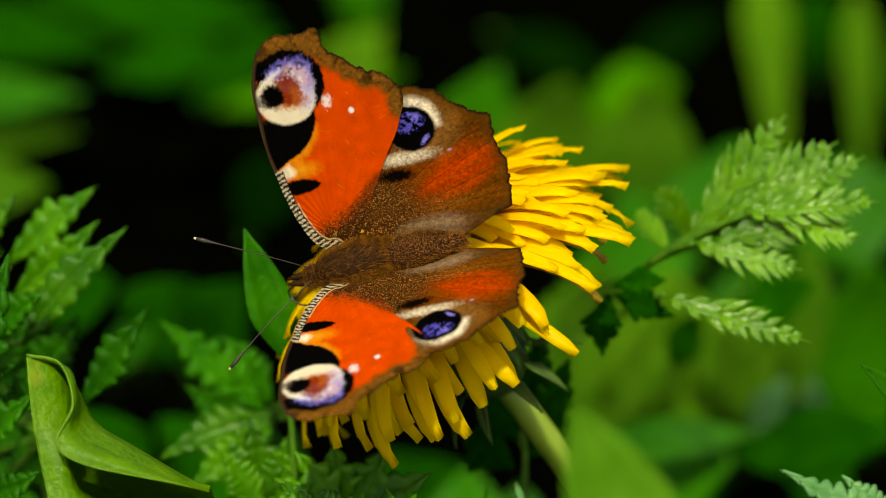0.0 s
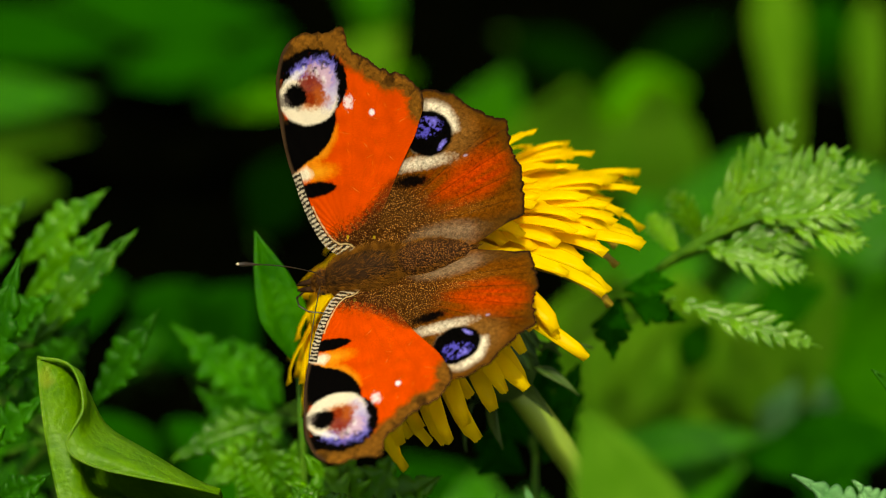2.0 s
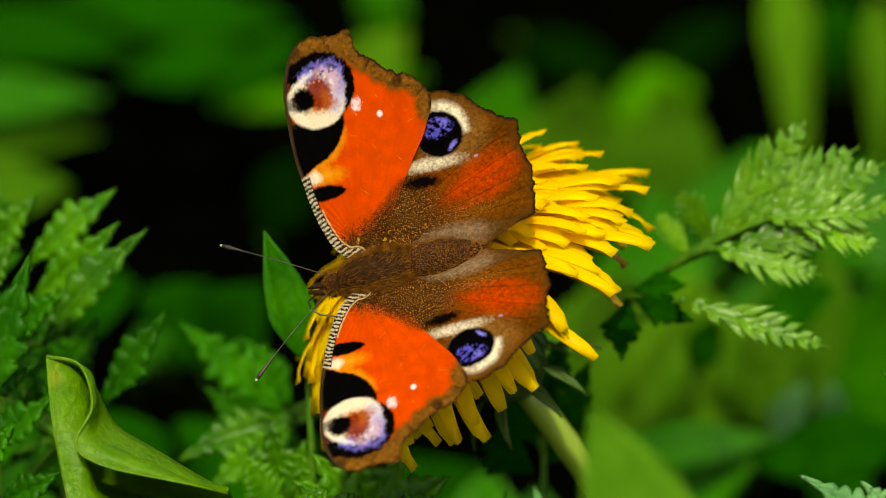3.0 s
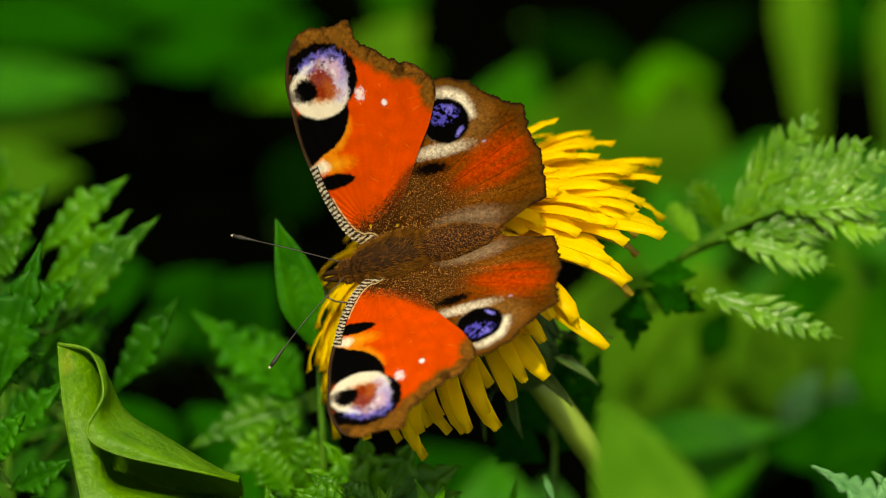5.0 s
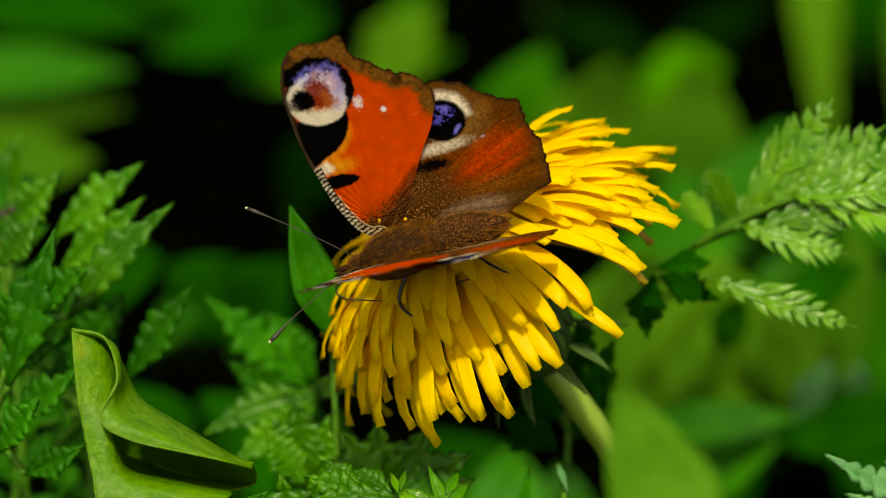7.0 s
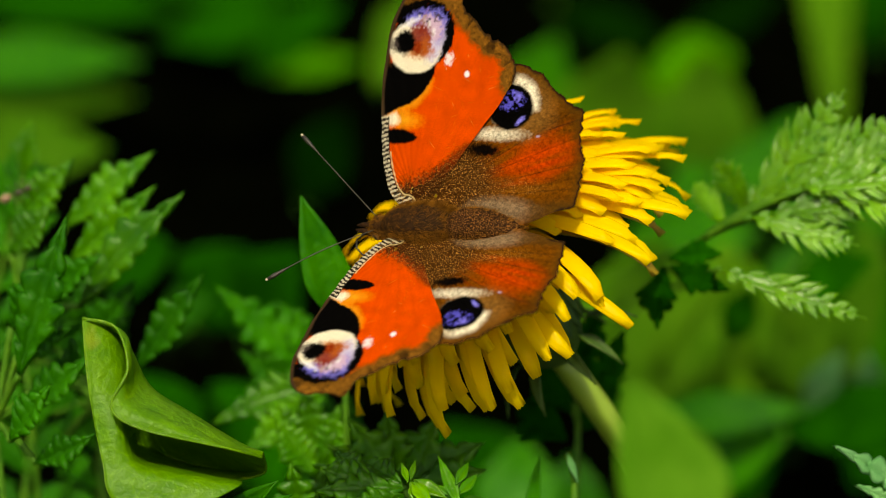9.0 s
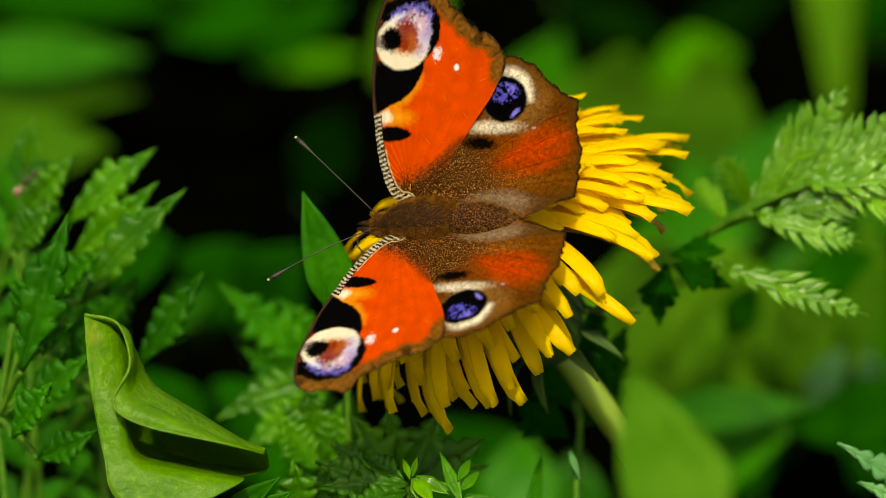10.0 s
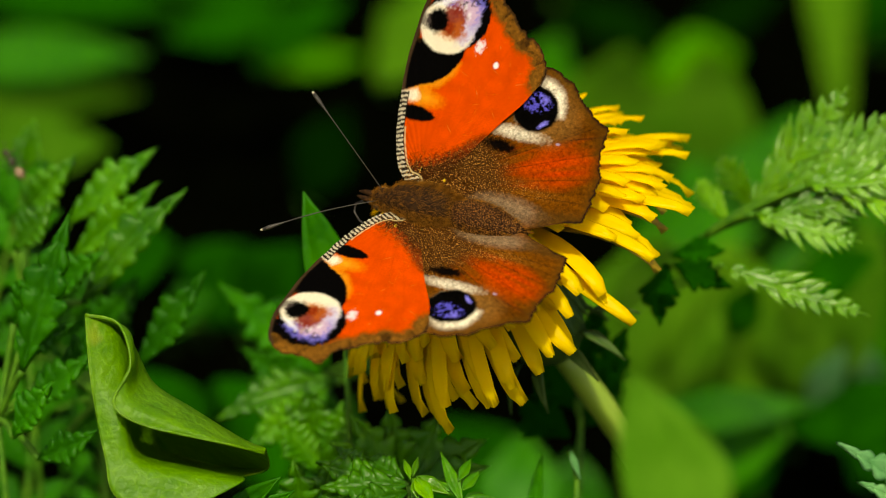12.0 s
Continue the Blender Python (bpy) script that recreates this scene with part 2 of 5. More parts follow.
# ---------------------------------------------------------------- ground
def build_ground():
    n, reach = 120, 60.0
    verts, faces = [], []
    for i in range(n + 1):
        for j in range(n + 1):
            a, b = 2 * i / n - 1, 2 * j / n - 1
            x, y = reach * a * abs(a) ** 3, reach * b * abs(b) ** 3
            z = 0.012 * noise.noise(Vector((x * 9, y * 9, 0))) + 0.004 * noise.noise(Vector((x * 40, y * 40, 3)))
            verts.append((x, y + 0.4, z - 0.012 + GROUND))
    for i in range(n):
        for j in range(n):
            k = i * (n + 1) + j
            faces.append((k, k + n + 1, k + n + 2, k + 1))
    tagged(part("ground", mesh_of("ground", verts, faces), SOIL), "soil under the herbs, blackened to stand for their shade", "ground", kind="structure")


build_ground()

# ---------------------------------------------------------------- dandelion
HEAD = Vector((-0.0038, 0.0133, 0.2386))
AXIS = Vector((-0.56, 0.166, 0.812)).normalized()


def floret_mesh(length, width, start, end, seed):
    """A strap-shaped ray floret along x, grooved, arching from start to end degrees above the disc, with five small teeth at its tip."""
    rnd = random.Random(seed)
    n, grid = 12, []
    x, z = 0.0, 0.0
    side, curl = rnd.uniform(-0.07, 0.07), rnd.uniform(-0.10, 0.22)
    notch = [rnd.uniform(0.0, 1.0) * 0.00032 for _ in range(4)]
    for i in range(n + 1):
        s = i / n
        half = 0.5 * width * (0.42 + 0.58 * min(1, s * 1.9)) * (1 - 0.45 * (max(0, s - 0.80) / 0.20) ** 2.5)
        row = []
        for k in range(9):
            c = k / 4 - 1
            tooth = 0.0
            if i == n:
                tooth = 0.0002 if k % 2 == 0 else -notch[k // 2]
                tooth -= 0.0010 * c * c
            groove = -0.020 * width * math.cos(c * 7.2) * (1 - 0.5 * s)
            row.append((x + tooth, half * c + side * length * s * s, z + groove - curl * width * c * c * s))
        grid.append(row)
        tilt = radians(start + (end - start) * s ** 1.25)
        x += length / n * math.cos(tilt)
        z += length / n * math.sin(tilt)
    v, f = sheet(grid, -0.00016)
    return mesh_of("floret", v, f)


def build_dandelion():
    rnd = random.Random(5)
    turn = AXIS.to_track_quat("Z", "Y").to_matrix().to_4x4()
    turn.translation = HEAD
    thing = empty("dandelion", turn, "yellow dandelion in full bloom on a thick green stem", "flower")
    # rings from the rim to the middle: number, length, degrees at the root and at the tip, ring radius, height
    rings = ((38, 26.5, 8, -78, 4.6, -1.6), (40, 25.5, 16, -74, 4.4, -1.0), (40, 23.5, 25, -68, 4.0, -0.4), (38, 21.0, 34, -62, 3.5, 0.1),
             (34, 17.5, 43, -56, 3.0, 0.5), (28, 14.0, 46, -50, 2.4, 0.4), (22, 9.5, 48, -40, 1.7, 0.2), (14, 6.0, 52, -20, 0.9, 0.2))
    east = turn.to_3x3().inverted() @ Vector((0.82, 0.30, 0.48)).normalized()
    heading = math.atan2(east.y, east.x)
    for ring, (count, length, root, end, out, high) in enumerate(rings):
        # hanging florets, and the flatter ones of the lifted side
        kinds = [[floret_mesh(length * 0.001 * k, 0.00215 * w, root + up * 0.25, end + up * (1 - ring * 0.06) + 8 * b, ring * 10 + i) for i, (k, w, b) in enumerate(((1, 1, 0), (0.93, 1.1, -1), (1.05, 0.9, 1), (0.97, 1.05, 0.5), (1.02, 0.95, -1.5)))] for up in (0, 9, 19, 30)]
        for i in range(2 * count):
            a = 2 * math.pi * (i / 2 + 0.5 * (ring % 2) + rnd.uniform(-0.30, 0.30)) / count
            off = math.atan2(math.sin(a - heading), math.cos(a - heading))
            # the side away from the body of the butterfly is held flatter and stands twice as close, with gaps where it turns down to the front
            flat = math.cos(off)
            front = max(0.0, 1 - abs(off + 1.8) / 0.8)
            loose = max(0.0, 1 - abs(off + 1.10) / 0.40)
            if i % 2 and -0.62 < flat < 0.62 and rnd.random() < 0.65 or ring < 6 and rnd.random() < 0.45 * loose:
                continue
            kind = rnd.choice((0, 0, 1, 1)) if flat > 0.62 and off > 0.22 else rnd.choice((1, 2, 2, 2, 3)) if flat > 0.62 else 1 if flat > 0.40 else rnd.choice((0, 1, 1, 2)) if flat < -0.62 else 0
            m = Matrix.Translation((out * 0.001 * math.cos(a), out * 0.001 * math.sin(a), high * 0.001)) @ Matrix.Rotation(a, 4, "Z") @ Matrix.Rotation(-radians(rnd.uniform(-6, 6)), 4, "Y")
            m = m @ Matrix.Rotation(radians(rnd.uniform(-10, 10)), 4, "X")
            part("petal", kinds[kind][rnd.randrange(5)], PETAL, thing, m=m @ Matrix.Diagonal((rnd.uniform(0.97, 1.08) * (1.0 + 0.16 * front - 0.10 * max(0.0, min(1.0, -1.6 * flat - 0.4))), 1, 1, 1)))
    # receptacle and the green cup below it
    prof = ((0.0, 1.6), (2.5, 1.2), (4.4, -0.6), (5.6, -3.0), (6.4, -8.0), (6.6, -13.0), (6.2, -18.0), (4.6, -21.5), (2.4, -23.2))
    v, f = [], []
    for r, z in prof:
        v += [(0.001 * r * math.cos(k * math.pi / 10), 0.001 * r * math.sin(k * math.pi / 10), 0.001 * z) for k in range(20)]
    for i in range(len(prof) - 1):
        for k in range(20):
            a, b = i * 20 + k, i * 20 + (k + 1) % 20
            f.append((a, a + 20, b + 20, b))
    part("cup", mesh_of("cup", v, f), BRACT, thing, "green flower cup")
    lance = mesh_of("bract", *blade(0.0150, 0.0030, fold=0.3, droop=-0.05, widest=0.3, rows=6))
    for i in range(18):
        a = 2 * math.pi * (i + rnd.uniform(-0.2, 0.2)) / 18
        m = Matrix.Rotation(a, 4, "Z") @ Matrix.Translation((0.0064, 0, -0.0195)) @ Matrix.Rotation(radians(-82 + rnd.uniform(-8, 5)), 4, "Y")
        part("bract", lance, BRACT, thing, m=m)
    # older florets with brownish backs, hanging under the rim
    old = floret_mesh(0.0225, 0.0022, 5, -75, 77)
    old.materials.append(DRY)
    for a, drop in ((-12, 0), (-20, 4), (-33, 14)):
        m = Matrix.Rotation(heading + radians(a), 4, "Z") @ Matrix.Translation((0.0050, 0, -0.003)) @ Matrix.Rotation(radians(drop), 4, "Y")
        part("petal", old, None, thing, "withered brownish petal", m=m)
    # reflexed outer bracts below the rim
    reflexed = mesh_of("bract", *blade(0.0065, 0.0020, fold=0.3, droop=0.55, widest=0.3, rows=8))
    for i in range(9):
        a = 2 * math.pi * (i + rnd.uniform(-0.2, 0.2)) / 9
        part("bract", reflexed, BRACT, thing, m=Matrix.Rotation(a, 4, "Z") @ Matrix.Translation((0.0058, 0, -0.020)) @ Matrix.Rotation(radians(rnd.uniform(-5, 25)), 4, "Y"))
    back = turn.inverted()
    low = HEAD - AXIS * 0.0225
    bow = low - AXIS * 0.024
    line = glide(low, low - AXIS * 0.008, low - AXIS * 0.016, bow, 8) + glide(bow, bow - AXIS * 0.012, bow + Vector((0.014, 0.006, -0.05)), (bow.x + 0.016, bow.y + 0.01, GROUND), 14)[1:]
    v, f = tube([back @ p for p in line], [0.0020] * len(line), 14)
    part("stem", mesh_of("stem", v, f), STEM_GREEN, thing, "thick pale green hollow stem")
    return thing


build_dandelion()


# ---------------------------------------------------------------- butterfly
def lattice(u, v, seed):
    """Smooth noise on a unit lattice, 0 to 1."""
    rs = np.random.RandomState(seed)
    table = rs.rand(256, 256)
    i, j = np.floor(u).astype(int), np.floor(v).astype(int)
    a, b = u - i, v - j
    a, b = a * a * (3 - 2 * a), b * b * (3 - 2 * b)
    i0, j0, i1, j1 = i % 256, j % 256, (i + 1) % 256, (j + 1) % 256
    return (table[i0, j0] * (1 - a) + table[i1, j0] * a) * (1 - b) + (table[i0, j1] * (1 - a) + table[i1, j1] * a) * b


def spline(points, n):
    """A closed smooth curve through points, n samples evenly spaced."""
    p = np.array(points, float)
    out = []
    for i in range(len(p)):
        a, b, c, d = p[i - 1], p[i], p[(i + 1) % len(p)], p[(i + 2) % len(p)]
        for s in np.linspace(0, 1, 40, endpoint=False):
            out.append(0.5 * (2 * b + (c - a) * s + (2 * a - 5 * b + 4 * c - d) * s * s + (3 * b - a - 3 * c + d) * s ** 3))
    out = np.array(out)
    step = np.r_[0, np.cumsum(np.linalg.norm(np.diff(np.vstack([out, out[:1]]), axis=0), axis=1))]
    at = np.linspace(0, step[-1], n, endpoint=False)
    closed = np.vstack([out, out[:1]])
    return np.stack([np.interp(at, step, closed[:, k]) for k in (0, 1)], 1)


def off_line(u, v, line):
    """Distance of each point to an open polyline."""
    best = np.full(u.shape, 1e9)
    for (a, b), (c, d) in zip(line[:-1], line[1:]):
        k = np.clip(((u - a) * (c - a) + (v - b) * (d - b)) / ((c - a) ** 2 + (d - b) ** 2 + 1e-9), 0, 1)
        best = np.minimum(best, np.hypot(u - a - k * (c - a), v - b - k * (d - b)))
    return best


def spot(u, v, cu, cv, a, b, turn=0.0):
    """Signed distance, about, to an ellipse; negative inside."""
    t = math.radians(turn)
    x, y = (u - cu) * math.cos(t) + (v - cv) * math.sin(t), -(u - cu) * math.sin(t) + (v - cv) * math.cos(t)
    return (np.hypot(x / a, y / b) - 1) * min(a, b)


def inside(u, v, poly):
    """Signed distance to a polygon; negative inside."""
    d = off_line(u, v, poly + poly[:1])
    hit = np.zeros(u.shape, bool)
    for (a, b), (c, e) in zip(poly, poly[1:] + poly[:1]):
        cross = (b > v) != (e > v)
        hit ^= cross & (u < (c - a) * (v - b) / (e - b + 1e-12) + a)
    return np.where(hit, -d, d)


ORANGE, BROWN, BLACK, CREAM = (0.63, 0.057, 0.0010), (0.155, 0.061, 0.008), (0.0015, 0.0012, 0.001), (0.80, 0.70, 0.53)
VIOLET, PINK, MAROON, BASE = (0.16, 0.14, 0.60), (0.60, 0.40, 0.52), (0.20, 0.014, 0.001), (0.026, 0.008, 0.001)
YELLOW, GREY_SHEEN, WHITE = (0.80, 0.34, 0.02), (0.23, 0.15, 0.085), (0.85, 0.80, 0.85)


class Canvas:
    def __init__(self, u, v, ground):
        self.u, self.v = u, v
        self.rgb = np.empty(u.shape + (3,))
        self.rgb[:] = ground
        self.gold = np.zeros(u.shape)
        self.rough = (lattice(u * 3.1, v * 3.1, 1) - 0.5) * 0.6 + (lattice(u * 9, v * 9, 2) - 0.5) * 0.4

    def lay(self, colour, d, soft=0.25, ragged=0.3, most=1.0):
        """Lay a colour where d is negative."""
        k = np.clip(0.5 - (d + ragged * self.rough) / soft, 0, 1) * most
        self.rgb += (np.asarray(colour) - self.rgb) * k[..., None]
        return k


FORE = ((3.0, 0.3), (5.2, 1.6), (6.4, 4.4), (7.1, 8.0), (7.35, 11.8), (7.5, 14.9), (7.1, 19.6), (6.5, 23.3), (5.7, 25.6), (4.4, 27.9), (2.9, 29.2), (1.5, 29.6), (-0.3, 29.3), (-2.4, 29.1), (-3.8, 29.2), (-4.5, 28.9), (-4.6, 27.9),
        (-4.6, 26.8), (-5.1, 25.6), (-6.0, 24.8), (-7.4, 23.3), (-8.5, 22.5), (-9.2, 21.8), (-10.4, 21.3), (-11.2, 20.8), (-11.7, 19.8), (-12.2, 18.6), (-12.4, 17.6), (-12.1, 16.4), (-11.3, 15.1), (-10.1, 13.2), (-8.2, 11.0), (-6.4, 8.8), (-4.6, 6.4), (-2.7, 4.0), (-1.3, 2.3))
HIND = ((1.5, 1.0), (-2.0, 7.5), (-7.0, 15.0), (-10.3, 18.6), (-11.8, 18.9), (-13.1, 18.7), (-14.1, 18.3), (-16.0, 17.3), (-17.0, 16.4), (-18.6, 14.7), (-20.1, 13.5), (-21.2, 13.1), (-22.1, 12.6), (-22.0, 11.5), (-21.9, 9.3),
        (-22.1, 7.4), (-22.4, 6.1), (-22.4, 4.2), (-21.9, 2.7), (-21.8, 0.9), (-21.2, 0.1), (-19.4, -0.3), (-17.7, -0.9), (-15.9, -1.6), (-14.2, -2.1), (-12.7, -1.9), (-6.0, -1.0), (0.0, 0.0))


def paint_fore(u, v, rim):
    c = Canvas(u, v, ORANGE)
    tone = lattice(u * 0.8, v * 0.8, 4)
    c.rgb *= (0.88 + 0.24 * tone)[..., None]
    reach = np.hypot(u - 3, v)
    # veins, fine and a little darker
    ang = np.degrees(np.arctan2(u - 3.0, v + 1.0))
    for a in (6, -2, -9, -17, -25, -33):
        c.lay((0.50, 0.05, 0.006), np.abs(ang - a) * reach * 0.0175 - 0.05, 0.12, 0.05, 0.45)
    rnd = random.Random(6)
    for k in range(40):
        c.lay((0.80, 0.36, 0.12), spot(u, v, rnd.uniform(-10, 0), rnd.uniform(7, 21), rnd.uniform(0.06, 0.45), 0.04, rnd.uniform(0, 180)), 0.1, 0.1, rnd.uniform(0.08, 0.35))
    edge = off_line(u, v, rim["margin"])
    band = np.sin(rim["along"] * 1.55)
    k = c.lay(BROWN, edge - 2.4 + 0.35 * np.abs(band), 1.0, 0.9)
    c.lay((0.045, 0.018, 0.003), np.abs(band) * 0.55 - 0.05 + np.clip(edge - 1.2, 0, 1), 0.16, 0.1, 0.75)
    c.lay((0.07, 0.035, 0.014), edge - 0.28, 0.3, 0.2, 0.8)
    c.gold += 0.02 * k
    # brown root with golden hairs
    k = c.lay(BASE, v + 0.30 * u - 4.6, 2.6, 2.6, 0.95)
    k2 = c.lay(BASE, off_line(u, v, rim["inner"]) - 0.7 - np.clip(9 - v, 0, 4) * 0.35 + np.clip(v - 8, 0, 3), 1.2, 0.8, 0.75)
    c.gold += 0.9 * np.maximum(k, 0.8 * k2)
    # dark cell bar, cream spot and the wide black patch at the front edge
    c.lay(YELLOW, spot(u, v, 4.2, 11.7, 2.2, 0.9, 4), 1.4, 0.5, 0.85)
    c.lay(YELLOW, inside(u, v, [(7.4, 12.0), (4.8, 12.6), (2.2, 13.4), (0.4, 15.2), (-0.3, 17.0), (7.6, 17.0)]), 0.9, 0.4, 0.6)
    c.lay(CREAM, inside(u, v, [(7.3, 12.2), (5.2, 12.7), (4.6, 11.6), (5.4, 11.0), (7.2, 10.9)]), 0.7, 0.4)
    c.lay(BLACK, inside(u, v, [(7.2, 10.3), (5.4, 10.6), (4.0, 10.45), (2.3, 9.9), (1.8, 9.35), (2.4, 8.85), (3.6, 8.55), (5.4, 8.5), (7.0, 8.8)]), 0.3, 0.2)
    c.lay(BLACK, inside(u, v, [(8.2, 19.6), (-0.6, 19.0), (-0.45, 17.8), (0.3, 16.4), (1.3, 15.1), (3.0, 13.9), (5.1, 13.2), (6.7, 12.3), (8.2, 12.3)]), 0.3, 0.25)
    # eyespot: black ring, cream crescent, violet dust, pink and maroon heart, black pupil
    c.lay((0.035, 0.018, 0.006), np.maximum(off_line(u, v, rim["front"]) - 0.9, 19.0 - v), 0.6, 0.4)
    c.lay((0.17, 0.068, 0.009), spot(u, v, 0.0, 28.8, 6.6, 3.4, -6), 0.8, 0.6)
    c.lay(BLACK, spot(u, v, 1.15, 23.2, 4.5, 4.5, -8), 0.35, 0.5)
    c.lay(CREAM, spot(u, v, 2.55, 21.3, 3.95, 3.45, 4), 0.35, 0.3)
    c.lay(BLACK, spot(u, v, 5.0, 25.9, 1.9, 0.75, -38), 0.4, 0.3)
    c.lay((0.50, 0.44, 0.66), spot(u, v, -0.25, 22.4, 1.6, 3.1, 12), 0.6, 0.8, 0.9)
    c.lay(VIOLET, spot(u, v, 1.0, 25.2, 2.7, 1.25, -6), 0.5, 0.7)
    c.lay(VIOLET, spot(u, v, -1.1, 23.6, 0.8, 2.0, 15), 0.5, 0.9, 0.9)
    c.lay(PINK, spot(u, v, 0.4, 23.5, 1.9, 2.1, 10), 0.9, 1.6, 0.9)
    c.lay(BLACK, np.maximum(0.66 - lattice(u * 2.6, v * 2.6, 31), spot(u, v, 0.8, 25.7, 3.0, 1.4, -6)), 0.25, 0.6, 0.8)
    c.lay(WHITE, spot(u, v, 3.1, 24.75, 1.3, 0.34, -22), 0.4, 0.6, 0.85)
    for a, b in ((0.5, 24.2), (-0.2, 23.2), (1.3, 24.6)):
        c.lay(WHITE, spot(u, v, a, b, 0.26, 0.55, 10), 0.3, 0.5, 0.8)
    c.lay((0.52, 0.15, 0.02), spot(u, v, 2.2, 21.0, 2.2, 1.15, 10), 0.8, 0.8, 0.9)
    c.lay(MAROON, spot(u, v, 1.8, 22.4, 1.75, 2.1, 12), 0.8, 1.2, 0.95)
    c.lay(MAROON, spot(u, v, 1.4, 24.6, 0.35, 1.3, 14), 0.5, 0.8, 0.55)
    c.lay((0.45, 0.10, 0.015), spot(u, v, 1.0, 21.6, 0.7, 1.1, 0), 0.7, 0.9, 0.7)
    c.lay(BLACK, spot(u, v, 4.15, 22.0, 1.5, 1.6, 8), 0.45, 0.6)
    c.lay((0.06, 0.045, 0.04), spot(u, v, 6.0, 21.9, 0.8, 0.9, 0), 0.7, 1.4, 0.8)
    c.lay(WHITE, spot(u, v, -2.6, 19.7, 0.5, 0.85, 15), 0.4, 0.8, 0.8)
    c.lay(WHITE, spot(u, v, -5.3, 17.5, 0.33, 0.42, 0), 0.25, 0.25, 0.95)
    # the brown margin is mottled and crossed by the dark ends of the veins
    k = np.clip((2.2 - edge) / 0.8, 0, 1)[..., None]
    c.rgb *= 1 + k * (0.9 * (lattice(u * 2.4, v * 2.4, 5) - 0.45) + 0.7 * (lattice(u * 7, v * 7, 6) - 0.5))[..., None]
    c.lay((0.022, 0.010, 0.003), np.abs(band) * 0.55 - 0.03 + np.clip(edge - 1.7, 0, 1), 0.14, 0.12, 0.7)
    c.lay((0.020, 0.010, 0.004), edge - 0.22, 0.25, 0.4, 0.85)
    # front edge: dark, with short pale cross stripes on the inner half of the wing
    front = off_line(u, v, rim["front"])
    c.lay((0.05, 0.028, 0.014), front - 0.42, 0.3, 0.1)
    strip = np.where(v < 12.2, front - 1.15 - 0.25 * np.clip((6 - v) / 6, 0, 1), 1.0)
    c.lay((0.012, 0.009, 0.007), strip, 0.2, 0.1)
    teeth = np.sin((v + 0.32 * u) * 10.2 + 4.5 * c.rough)
    c.lay((0.55, 0.47, 0.34), np.maximum(-teeth * 0.3 + 0.06, strip + 0.12), 0.12, 0.1, 0.95)
    c.lay((0.60, 0.45, 0.22), np.maximum(np.abs(strip - 0.12) - 0.1, v - 7.5), 0.15, 0.1, 0.8)
    return c


